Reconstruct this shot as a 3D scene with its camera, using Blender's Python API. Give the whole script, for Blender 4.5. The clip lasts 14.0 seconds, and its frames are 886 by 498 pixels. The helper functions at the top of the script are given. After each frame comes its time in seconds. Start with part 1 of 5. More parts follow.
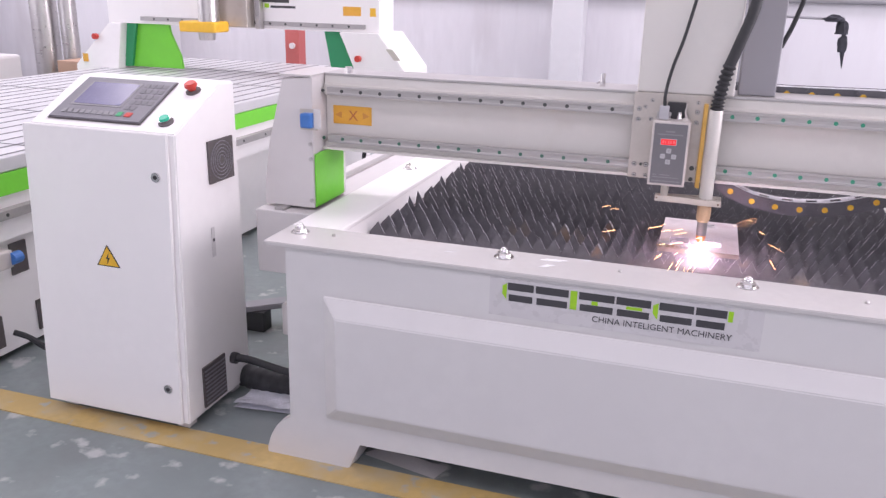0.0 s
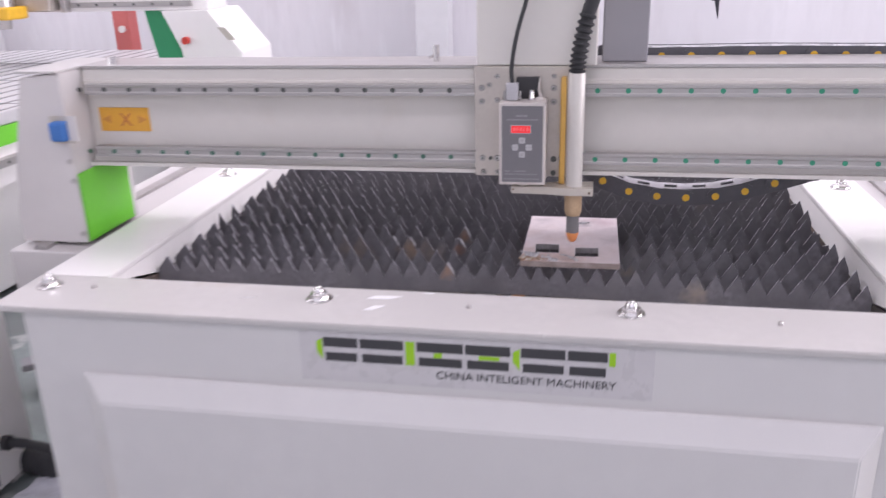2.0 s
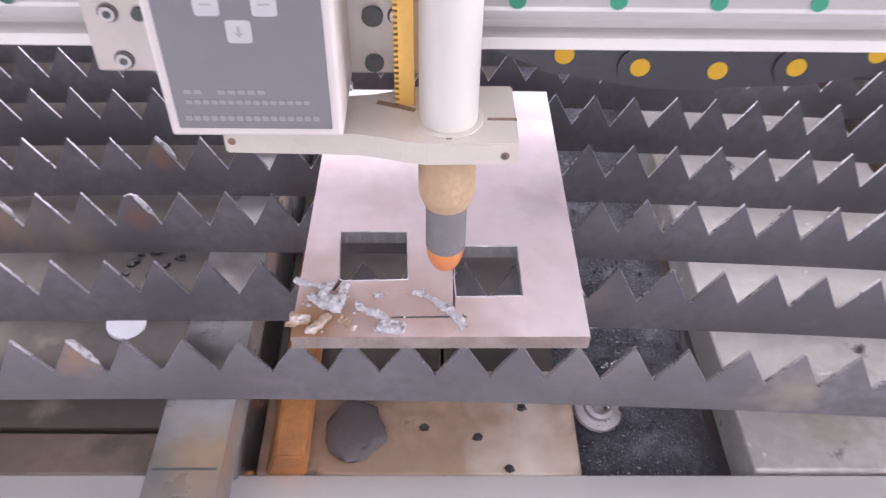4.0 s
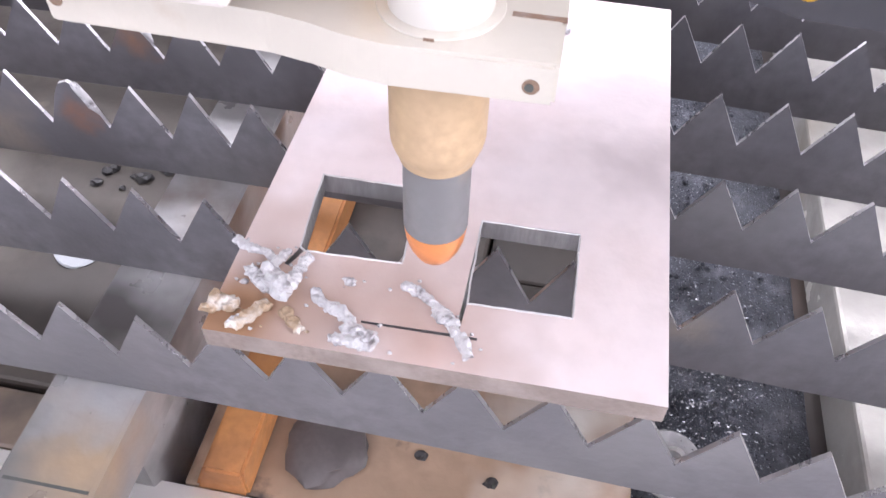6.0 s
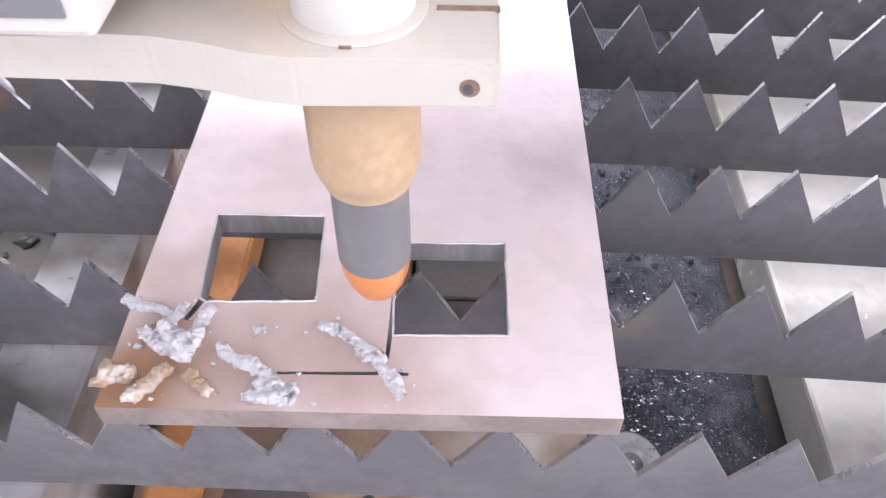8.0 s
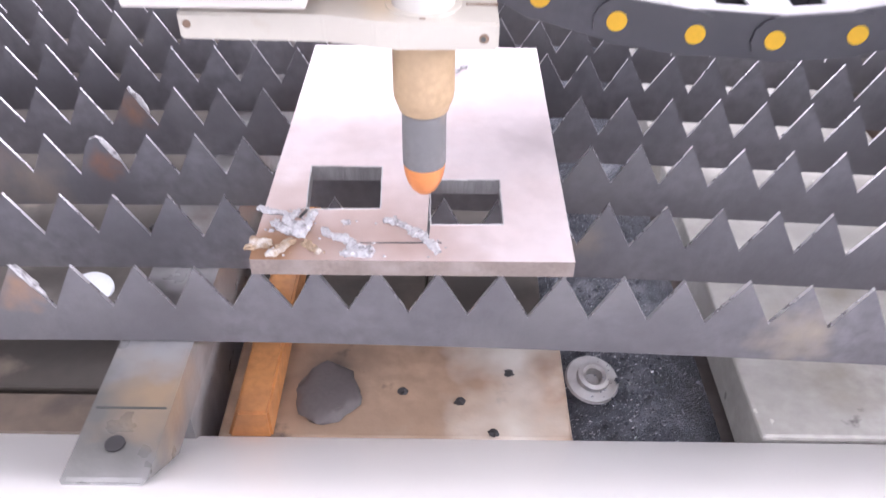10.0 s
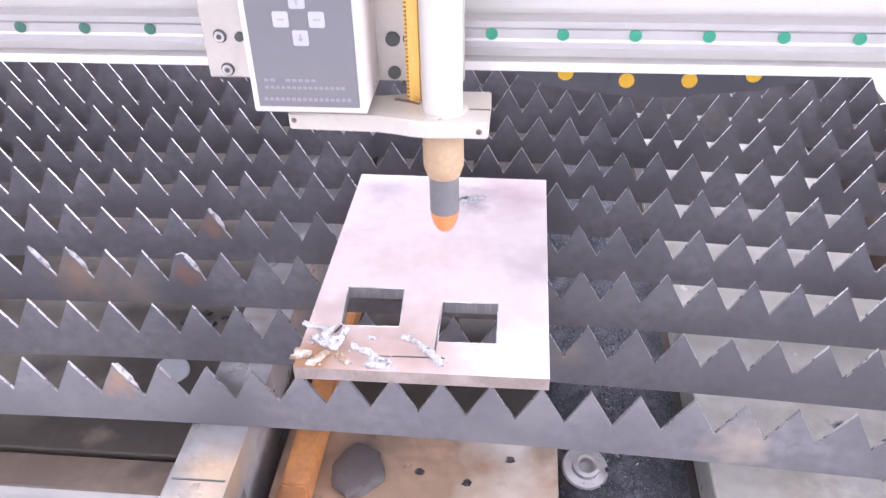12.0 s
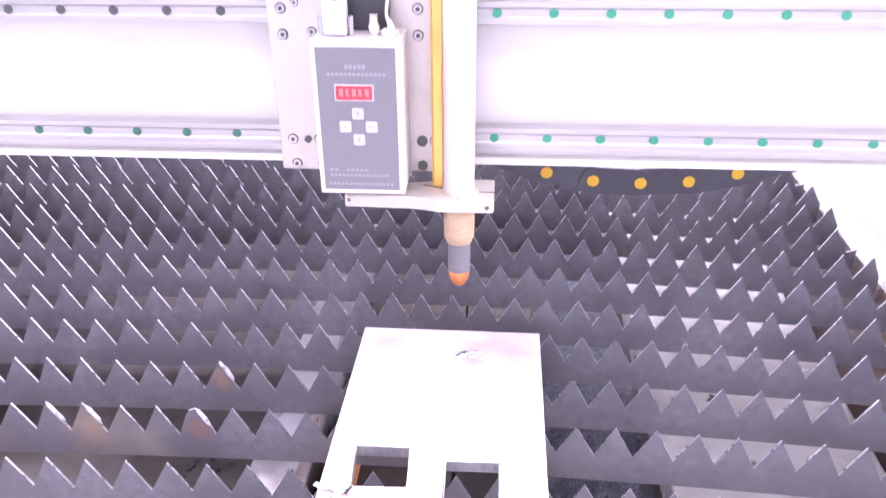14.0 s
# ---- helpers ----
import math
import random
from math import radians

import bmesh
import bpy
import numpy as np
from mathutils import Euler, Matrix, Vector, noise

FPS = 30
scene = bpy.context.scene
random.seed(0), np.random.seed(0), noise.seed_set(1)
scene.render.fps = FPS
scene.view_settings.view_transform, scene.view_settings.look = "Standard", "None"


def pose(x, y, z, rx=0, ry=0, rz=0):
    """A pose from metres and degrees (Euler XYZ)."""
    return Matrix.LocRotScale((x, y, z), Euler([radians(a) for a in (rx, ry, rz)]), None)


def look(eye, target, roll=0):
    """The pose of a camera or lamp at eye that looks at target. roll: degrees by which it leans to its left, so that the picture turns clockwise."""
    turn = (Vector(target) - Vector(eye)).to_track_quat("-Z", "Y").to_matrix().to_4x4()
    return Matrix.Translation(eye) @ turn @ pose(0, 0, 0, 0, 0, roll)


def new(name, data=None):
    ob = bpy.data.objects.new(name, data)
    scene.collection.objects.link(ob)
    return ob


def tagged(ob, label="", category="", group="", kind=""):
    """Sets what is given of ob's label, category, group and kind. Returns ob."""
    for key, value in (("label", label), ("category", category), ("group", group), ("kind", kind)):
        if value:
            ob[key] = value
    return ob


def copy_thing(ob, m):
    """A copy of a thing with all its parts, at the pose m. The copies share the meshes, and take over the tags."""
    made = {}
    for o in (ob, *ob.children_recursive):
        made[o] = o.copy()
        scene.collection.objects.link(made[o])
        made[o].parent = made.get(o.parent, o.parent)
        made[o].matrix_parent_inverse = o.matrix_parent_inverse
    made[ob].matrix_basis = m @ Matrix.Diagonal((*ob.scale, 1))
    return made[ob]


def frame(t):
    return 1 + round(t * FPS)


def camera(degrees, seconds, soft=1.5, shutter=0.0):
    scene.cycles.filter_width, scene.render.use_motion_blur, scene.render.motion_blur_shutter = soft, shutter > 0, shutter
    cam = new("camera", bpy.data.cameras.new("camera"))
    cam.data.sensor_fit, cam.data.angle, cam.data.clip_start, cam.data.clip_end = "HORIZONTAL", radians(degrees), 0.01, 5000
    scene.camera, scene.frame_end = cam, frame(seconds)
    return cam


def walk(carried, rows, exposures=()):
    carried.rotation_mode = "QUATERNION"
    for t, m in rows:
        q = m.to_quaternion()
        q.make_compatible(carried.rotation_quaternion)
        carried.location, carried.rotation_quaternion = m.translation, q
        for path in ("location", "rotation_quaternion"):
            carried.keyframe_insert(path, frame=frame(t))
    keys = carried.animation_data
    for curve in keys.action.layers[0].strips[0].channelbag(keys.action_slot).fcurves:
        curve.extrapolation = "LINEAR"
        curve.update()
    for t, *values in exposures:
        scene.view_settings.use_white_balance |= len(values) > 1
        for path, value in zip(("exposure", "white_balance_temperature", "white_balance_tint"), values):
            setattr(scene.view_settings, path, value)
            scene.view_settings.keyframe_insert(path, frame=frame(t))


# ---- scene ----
cam = camera(57.4, 14.0, 1.3, 0.4)
EXPOSURES = [(0, -0.35, 6420, 22), (1.0, -0.37, 6420, 21), (2.0, -0.45, 6420, 20), (2.7, -0.4, 6420, 20), (3.0, -0.25, 6420, 21), (3.5, 0.1, 6400, 21), (6.0, 0.85, 6300, 15), (8.2, 0.78, 6300, 15), (10.3, 0.87, 6250, 17), (12.0, 0.90, 6100, 19), (12.5, 1.0, 6050, 20), (13.1, 1.1, 5980, 22), (13.5, 1.3, 5950, 26), (14.0, 1.14, 5960, 34)]
PATH = [
    (0, (1.076, -2.173, 1.252), (0.497, -0.362, 0.632), 1.3),
    (0.5, (1.085, -2.178, 1.247), (0.475, -0.37, 0.647), 1.6),
    (1, (1.103, -2.161, 1.242), (0.538, -0.34, 0.638), 0.9),
    (1.5, (1.104, -1.999, 1.247), (0.659, -0.177, 0.554), -1.4),
    (2, (1.127, -1.65, 1.219), (0.781, 0.195, 0.53), -1.6),
    (2.5, (1.072, -1.277, 1.207), (0.919, 0.541, 0.385), -0.2),
    (3, (1.045, -0.925, 1.157), (1.048, 0.827, 0.193), -1.1),
    (3.5, (1.086, -0.633, 1.103), (1.092, 0.97, -0.093), 0.1),
    (3.7, (1.086, -0.545, 1.075), (1.13, 0.982, -0.217), 1.2),
    (5.8, (1.134, -0.278, 0.906), (0.928, 1.005, -0.615), 1.1),
    (6, (1.13, -0.28, 0.909), (0.924, 1.02, -0.597), 2.2),
    (6.5, (1.127, -0.28, 0.917), (0.848, 1.029, -0.569), -2.7),
    (7, (1.107, -0.282, 0.913), (0.84, 1.077, -0.531), -0.7),
    (7.5, (1.104, -0.274, 0.901), (0.884, 1.077, -0.557), -1.4),
    (8, (1.132, -0.255, 0.887), (1.1, 1.091, -0.592), 0.3),
    (8.2, (1.129, -0.251, 0.882), (1.106, 1.083, -0.607), 0.5),
    (10.3, (1.115, -0.514, 0.973), (1.123, 1.11, -0.195), 0.5),
    (10.5, (1.137, -0.533, 1.007), (1.176, 1.125, -0.11), -1.1),
    (11, (1.152, -0.559, 1.045), (1.097, 1.068, -0.117), -0.3),
    (11.5, (1.148, -0.563, 1.075), (0.951, 1.085, -0.041), -1.5),
    (12, (1.165, -0.546, 1.061), (0.992, 1.074, -0.1), -1.4),
    (12.5, (1.168, -0.52, 1.054), (0.991, 1.075, -0.139), -2.1),
    (13, (1.163, -0.508, 1.068), (0.982, 1.09, -0.12), -2.9),
    (13.5, (1.155, -0.499, 1.129), (0.99, 1.14, -0.005), -1.7),
    (14, (1.147, -0.563, 1.137), (1.013, 1.194, 0.191), -0.5),
]
walk(cam, [(t, look(eye, target, roll)) for t, eye, target, roll in PATH], EXPOSURES)

# ---- light of the hall ----
scene.view_settings.exposure = 0.0
world = bpy.data.worlds.new("sky")
scene.world = world
world.use_nodes = True
wn = world.node_tree
sky = wn.nodes.new("ShaderNodeTexSky")
sky.sky_type, sky.sun_disc, sky.sun_elevation, sky.sun_rotation = "NISHITA", False, radians(50), radians(200)
wn.links.new(sky.outputs[0], wn.nodes["Background"].inputs[0])
wn.nodes["Background"].inputs[1].default_value = 0.12


def window_light(name, m, sx, sy, watts, col):
    d = bpy.data.lights.new(name, "AREA")
    d.shape, d.size, d.size_y, d.energy, d.color = "RECTANGLE", sx, sy, watts, col
    ob = new(name, d)
    ob.matrix_world = m
    return ob


window_light("skylight_back", pose(-0.2, 2.3, 4.95), 8.0, 1.6, 290, (1.0, 0.97, 1.0))
window_light("skylight_front", pose(0.5, -3.2, 4.95), 8.0, 1.6, 100, (1.0, 0.97, 1.0))
window_light("window_light_left", pose(-5.95, 0.8, 2.6, 0, -90, 0), 2.6, 6.0, 260, (0.98, 0.98, 1.0))
window_light("window_light_right", pose(7.95, 0.5, 2.6, 0, 90, 0), 2.6, 6.0, 640, (1.0, 0.97, 1.0))
window_light("window_light_front", pose(1.0, -5.95, 2.6, 90, 0, 0), 7.0, 2.6, 90, (1.0, 0.97, 1.0))


# ---- materials ----
def mat(name, col, rough=0.5, metal=0.0, var=0.06, scale=6.0, bump=0.0, bscale=80.0, stain=None, wear=None, glow=None, per_piece=0.0, stretch=None, spots=()):
    """col: base colour; var: light and dark of it; stain, wear: (colour, scale, from, to)."""
    m = bpy.data.materials.new(name)
    m.use_nodes = True
    nt = m.node_tree
    N, L = nt.nodes.new, nt.links.new
    b = nt.nodes["Principled BSDF"]
    co = N("ShaderNodeTexCoord").outputs["Object"]
    if stretch:
        mp = N("ShaderNodeMapping")
        mp.inputs["Scale"].default_value = stretch
        L(co, mp.inputs[0])
        co = mp.outputs[0]

    def noise_node(s, detail=5.0):
        n = N("ShaderNodeTexNoise")
        n.inputs["Scale"].default_value, n.inputs["Detail"].default_value = s, detail
        L(co, n.inputs["Vector"])
        return n.outputs["Fac"]

    def ramp(src, lo, hi):
        r = N("ShaderNodeMapRange")
        r.inputs["From Min"].default_value, r.inputs["From Max"].default_value = lo, hi
        L(src, r.inputs["Value"])
        return r.outputs["Result"]

    def blend(fac, a, c):
        x = N("ShaderNodeMix")
        x.data_type = "RGBA"
        for sock, v in ((x.inputs[0], fac), (x.inputs[6], a), (x.inputs[7], c)):
            if isinstance(v, (tuple, list)):
                sock.default_value = (*v, 1.0)
            elif isinstance(v, float):
                sock.default_value = v
            else:
                L(v, sock)
        return x.outputs[2]

    dark = tuple(max(0.0, c * (1 - var)) for c in col)
    lite = tuple(min(1.0, c * (1 + var)) for c in col)
    colour = blend(ramp(noise_node(scale), 0.3, 0.7), dark, lite)
    colour = blend(ramp(noise_node(scale * 9, 3.0), 0.35, 0.75), colour, tuple(c * (1 - var * 0.7) for c in col))
    for layer in (stain, wear):
        if layer:
            c2, s2, lo, hi = layer
            colour = blend(ramp(noise_node(s2, 7.0), lo, hi), colour, c2)
    for centre, radius, c2, share in spots:
        dist = N("ShaderNodeVectorMath")
        dist.operation = "DISTANCE"
        wob = N("ShaderNodeTexNoise")
        wob.inputs["Scale"].default_value = 1.6 / radius
        L(co, wob.inputs["Vector"])
        L(co, dist.inputs[0])
        dist.inputs[1].default_value = centre
        add = N("ShaderNodeMath")
        add.operation = "MULTIPLY_ADD"
        add.inputs[1].default_value, add.inputs[2].default_value = radius * 1.6, -radius * 0.8
        L(wob.outputs["Fac"], add.inputs[0])
        tot = N("ShaderNodeMath")
        tot.operation = "ADD"
        L(dist.outputs["Value"], tot.inputs[0])
        L(add.outputs[0], tot.inputs[1])
        fade = N("ShaderNodeMapRange")
        fade.inputs["From Min"].default_value, fade.inputs["From Max"].default_value = radius, 0.0
        fade.inputs["To Max"].default_value = share
        L(tot.outputs[0], fade.inputs["Value"])
        colour = blend(fade.outputs["Result"], colour, c2)
    if per_piece:
        info = N("ShaderNodeObjectInfo")
        colour = blend(ramp(info.outputs["Random"], 0.0, 1.0 / per_piece), colour, tuple(c * 0.6 for c in col))
    L(colour, b.inputs["Base Color"])
    b.inputs["Metallic"].default_value = metal
    L(ramp_to(nt, noise_node(scale * 4), rough), b.inputs["Roughness"])
    if bump:
        bp = N("ShaderNodeBump")
        bp.inputs["Strength"].default_value, bp.inputs["Distance"].default_value = bump, 0.004
        L(noise_node(bscale, 6.0), bp.inputs["Height"])
        L(bp.outputs[0], b.inputs["Normal"])
    if glow:
        b.inputs["Emission Color"].default_value = (*glow[0], 1.0)
        b.inputs["Emission Strength"].default_value = glow[1]
    return m


def ramp_to(nt, src, rough):
    r = nt.nodes.new("ShaderNodeMapRange")
    r.inputs["From Min"].default_value, r.inputs["From Max"].default_value = 0.25, 0.75
    r.inputs["To Min"].default_value, r.inputs["To Max"].default_value = max(0.03, rough * 0.85), min(1.0, rough * 1.18)
    nt.links.new(src, r.inputs["Value"])
    return r.outputs["Result"]


M = {}
M["white"] = mat("cream_white_paint", (0.64, 0.61, 0.60), 0.38, var=0.025, scale=3, bump=0.05, bscale=300, stain=((0.58, 0.55, 0.53), 2.3, 0.66, 0.95))
# Cabinet and router white; on rims and tray wall it carries light too.
M["cabinet"] = mat("white_paint_and_lit_rims", (0.85, 0.825, 0.81), 0.36, var=0.02, scale=3, bump=0.04, bscale=300, stain=((0.72, 0.69, 0.67), 2.3, 0.66, 0.95))
M["panel"] = mat("grey_white_paint", (0.66, 0.64, 0.63), 0.4, var=0.03, scale=2.5, bump=0.05, bscale=300, stain=((0.60, 0.58, 0.57), 3.0, 0.62, 0.95))
M["rim"] = mat("worn_white_paint", (0.57, 0.545, 0.53), 0.34, var=0.05, scale=5, bump=0.06, bscale=200, stain=((0.50, 0.45, 0.41), 9, 0.63, 0.85), wear=((0.80, 0.78, 0.76), 25, 0.7, 0.8))
M["gantry"] = mat("gantry_paint", (0.68, 0.65, 0.61), 0.38, var=0.03, scale=4, bump=0.04, bscale=250, stain=((0.60, 0.55, 0.49), 6, 0.62, 0.92))
M["steel"] = mat("ground_steel", (0.55, 0.53, 0.52), 0.3, 1.0, var=0.08, scale=12, bump=0.05, bscale=300, stretch=(0.15, 1, 1))
M["rail"] = mat("rail_steel", (0.47, 0.45, 0.44), 0.38, 0.6, var=0.08, scale=10, stain=((0.30, 0.26, 0.24), 5, 0.6, 0.9), stretch=(0.3, 1, 1))
M["alu"] = mat("milled_aluminium", (0.53, 0.485, 0.44), 0.42, 0.55, var=0.06, scale=18, bump=0.06, bscale=350, stain=((0.40, 0.33, 0.27), 14, 0.6, 0.9))
M["bracket"] = mat("bracket_aluminium", (0.56, 0.52, 0.46), 0.45, 0.25, var=0.05, scale=20, bump=0.06, bscale=300, stain=((0.42, 0.30, 0.19), 22, 0.62, 0.82))
M["chrome"] = mat("chrome", (0.75, 0.73, 0.72), 0.14, 1.0, var=0.05, scale=30)
M["slat"] = mat("scale_grey_steel", (0.162, 0.156, 0.170), 0.45, 0.15, var=0.28, scale=10, bump=0.12, bscale=160, stain=((0.215, 0.207, 0.212), 7, 0.55, 0.85), wear=((0.27, 0.20, 0.15), 5.5, 0.70, 0.85), spots=(((0.733, 0.066, 0.575), 0.040, (0.30, 0.215, 0.155), 0.85), ((0.785, 0.067, 0.560), 0.034, (0.27, 0.225, 0.185), 0.75), ((1.345, -0.099, 0.562), 0.030, (0.34, 0.29, 0.235), 0.95), ((0.8419, -0.088, 0.585), 0.021, (0.30, 0.19, 0.13), 0.95), ((0.8439, 0.145, 0.585), 0.021, (0.27, 0.16, 0.11), 0.95), ((0.846, 0.068, 0.580), 0.018, (0.24, 0.13, 0.09), 0.9), ((1.215, -0.016, 0.575), 0.022, (0.24, 0.205, 0.17), 0.7), ((0.60, 0.066, 0.565), 0.05, (0.24, 0.19, 0.15), 0.7)))
M["edge"] = mat("cut_steel_edge", (0.60, 0.59, 0.61), 0.28, 0.85, var=0.15, scale=30)
M["bar"] = mat("flat_bar_steel", (0.47, 0.462, 0.47), 0.30, 0.35, var=0.2, scale=9, bump=0.1, bscale=120, stain=((0.42, 0.41, 0.415), 12, 0.5, 0.75), wear=((0.24, 0.18, 0.14), 14, 0.62, 0.8), spots=(((0.92, -0.16, 0.54), 0.15, (0.15, 0.145, 0.14), 0.95), ((0.91, -0.045, 0.54), 0.05, (0.11, 0.10, 0.10), 0.95), ((0.937, -0.135, 0.54), 0.045, (0.40, 0.29, 0.19), 0.85), ((0.925, -0.10, 0.54), 0.03, (0.36, 0.36, 0.37), 0.8), ((0.475, -0.12, 0.54), 0.22, (0.12, 0.105, 0.095), 0.9)))
M["rust"] = mat("orange_rust", (0.56, 0.25, 0.09), 0.6, 0.1, var=0.25, scale=18, bump=0.2, bscale=120, stain=((0.20, 0.09, 0.05), 11, 0.5, 0.75), wear=((0.66, 0.40, 0.16), 25, 0.6, 0.75))
# Pale spots near x 1.17 paint in the light on that patch.
M["brown"] = mat("brown_rusty_sheet", (0.42, 0.29, 0.205), 0.55, 0.15, var=0.3, scale=7, bump=0.2, bscale=90, stain=((0.52, 0.44, 0.36), 6, 0.54, 0.75), wear=((0.03, 0.028, 0.03), 16, 0.64, 0.7), spots=(((1.17, -0.085, 0.445), 0.06, (0.68, 0.63, 0.56), 0.9), ((1.172, -0.004, 0.445), 0.055, (0.74, 0.70, 0.65), 0.95), ((1.10, 0.62, 0.445), 0.26, (0.09, 0.08, 0.08), 0.85), ((1.03, -0.03, 0.445), 0.045, (0.05, 0.045, 0.05), 0.7)))
# Very dark brown, mottled lighter and near black.
M["darksheet"] = mat("dark_brown_sheet", (0.062, 0.05, 0.043), 0.5, 0.1, var=0.4, scale=6, bump=0.2, bscale=60, stain=((0.125, 0.10, 0.08), 7, 0.56, 0.78), wear=((0.03, 0.028, 0.028), 9, 0.6, 0.75))
M["pale"] = mat("pale_stained_sheet", (0.52, 0.50, 0.47), 0.24, 0.25, var=0.2, scale=8, bump=0.15, bscale=60, stain=((0.33, 0.28, 0.21), 5, 0.54, 0.75), wear=((0.05, 0.045, 0.05), 17, 0.66, 0.71))
M["pan"] = mat("tray_dark", (0.13, 0.115, 0.11), 0.5, 0.2, var=0.35, scale=6, bump=0.25, bscale=70, stain=((0.19, 0.12, 0.085), 4, 0.5, 0.75), wear=((0.30, 0.29, 0.29), 12, 0.66, 0.78))
M["grit"] = mat("slag_grit", (0.13, 0.137, 0.165), 0.3, 0.5, var=0.5, scale=90, bump=0.8, bscale=700, stain=((0.55, 0.57, 0.62), 520, 0.60, 0.68), wear=((0.30, 0.31, 0.35), 30, 0.55, 0.75))
M["slag"] = mat("grey_slag", (0.47, 0.46, 0.475), 0.5, 0.1, var=0.18, scale=150, bump=0.25, bscale=380, stain=((0.17, 0.155, 0.16), 150, 0.52, 0.68), wear=((0.62, 0.61, 0.63), 260, 0.60, 0.70))
# Pale shiny colour that imitates light glinting on the grit.
M["glint"] = mat("slag_glint", (0.62, 0.63, 0.68), 0.25, 0.6, var=0.4, scale=80)
M["burnt"] = mat("burnt_steel", (0.25, 0.165, 0.12), 0.5, 0.3, var=0.3, scale=60, bump=0.3, bscale=300, stain=((0.36, 0.34, 0.33), 70, 0.55, 0.75))
M["slagrust"] = mat("brown_slag", (0.33, 0.235, 0.155), 0.6, 0.1, var=0.3, scale=110, bump=0.3, bscale=380, stain=((0.58, 0.55, 0.52), 90, 0.5, 0.7))
M["plate"] = mat("mild_steel_plate", (0.71, 0.63, 0.635), 0.42, 0.3, var=0.10, scale=9, bump=0.06, bscale=220, stain=((0.54, 0.43, 0.40), 9, 0.50, 0.85), wear=((0.46, 0.41, 0.42), 17, 0.66, 0.86), spots=(((1.012, -0.088, 0.62), 0.10, (0.30, 0.17, 0.10), 1.0), ((1.09, -0.085, 0.62), 0.06, (0.36, 0.25, 0.20), 0.65), ((1.18, 0.05, 0.62), 0.035, (0.36, 0.31, 0.32), 0.42), ((1.122, 0.158, 0.62), 0.028, (0.22, 0.20, 0.21), 0.7), ((1.165, 0.17, 0.62), 0.05, (0.44, 0.30, 0.33), 0.6), ((1.03, 0.17, 0.62), 0.03, (0.40, 0.34, 0.35), 0.5)))
M["plateside"] = mat("plate_edge", (0.27, 0.22, 0.20), 0.5, 0.35, var=0.2, scale=40, bump=0.2, bscale=260, stain=((0.40, 0.34, 0.32), 30, 0.5, 0.75))
M["cut"] = mat("cut_face", (0.34, 0.33, 0.335), 0.33, 0.6, var=0.3, scale=40, bump=0.3, bscale=300, stretch=(1, 1, 0.2))
M["kraft"] = mat("fibre_ring", (0.44, 0.31, 0.19), 0.55, var=0.14, scale=30, bump=0.05, bscale=200, stain=((0.36, 0.24, 0.14), 25, 0.55, 0.85))
M["torchgrey"] = mat("grey_shield", (0.17, 0.165, 0.17), 0.5, var=0.15, scale=25, stain=((0.28, 0.22, 0.17), 30, 0.6, 0.8))
M["copper"] = mat("copper_nozzle", (0.86, 0.33, 0.12), 0.33, 0.55, var=0.12, scale=60, stain=((0.55, 0.22, 0.10), 60, 0.6, 0.85))
M["tube"] = mat("torch_tube", (0.60, 0.57, 0.53), 0.33, 0.1, var=0.04, scale=10, stain=((0.60, 0.52, 0.44), 9, 0.62, 0.9))
M["rack"] = mat("brass_rack", (0.78, 0.47, 0.12), 0.35, 0.4, var=0.1, scale=30)
M["yellow"] = mat("yellow_paint", (0.80, 0.46, 0.03), 0.45, var=0.08, scale=40)
M["sign"] = mat("orange_sticker", (0.78, 0.40, 0.05), 0.4, var=0.06, scale=20)
M["signdark"] = mat("faded_red_print", (0.52, 0.16, 0.05), 0.5)
M["black"] = mat("black_plastic", (0.035, 0.033, 0.036), 0.45, var=0.15, scale=20)
M["chain"] = mat("chain_plastic", (0.085, 0.083, 0.095), 0.42, var=0.18, scale=15, stain=((0.13, 0.125, 0.13), 9, 0.58, 0.85))
M["chainpale"] = mat("chain_bridge", (0.62, 0.61, 0.63), 0.3, 0.2, var=0.1, scale=20)
M["rubber"] = mat("rubber_hose", (0.03, 0.03, 0.033), 0.6, var=0.2, scale=25)
M["green"] = mat("lime_green_paint", (0.16, 0.62, 0.04), 0.38, var=0.05, scale=6)
M["darkgreen"] = mat("deep_green_paint", (0.02, 0.30, 0.12), 0.4, var=0.06, scale=6)
M["cap"] = mat("green_hole_cap", (0.03, 0.27, 0.16), 0.45, var=0.08, scale=60)
M["capdim"] = mat("dull_green_cap", (0.05, 0.15, 0.105), 0.5, var=0.2, scale=60)
M["capdark"] = mat("dirty_hole_cap", (0.07, 0.075, 0.07), 0.5, var=0.2, scale=60)
M["grey"] = mat("label_grey", (0.17, 0.165, 0.175), 0.36, var=0.04, scale=8, stain=((0.20, 0.19, 0.19), 18, 0.6, 0.9))
M["frame"] = mat("box_frame", (0.60, 0.55, 0.52), 0.4, var=0.04, scale=12)
M["pale_key"] = mat("key_print", (0.44, 0.43, 0.44), 0.5, var=0.05, scale=60)
M["keymark"] = mat("key_sign_print", (0.31, 0.30, 0.31), 0.5, var=0.05, scale=60)
M["print"] = mat("faint_print", (0.27, 0.26, 0.27), 0.5)
M["red"] = mat("red_paint", (0.55, 0.05, 0.035), 0.35, var=0.08, scale=20)
M["redpillar"] = mat("red_post_paint", (0.50, 0.12, 0.11), 0.5, var=0.1, scale=5)
M["blue"] = mat("blue_cap", (0.05, 0.18, 0.50), 0.4, var=0.1, scale=30)
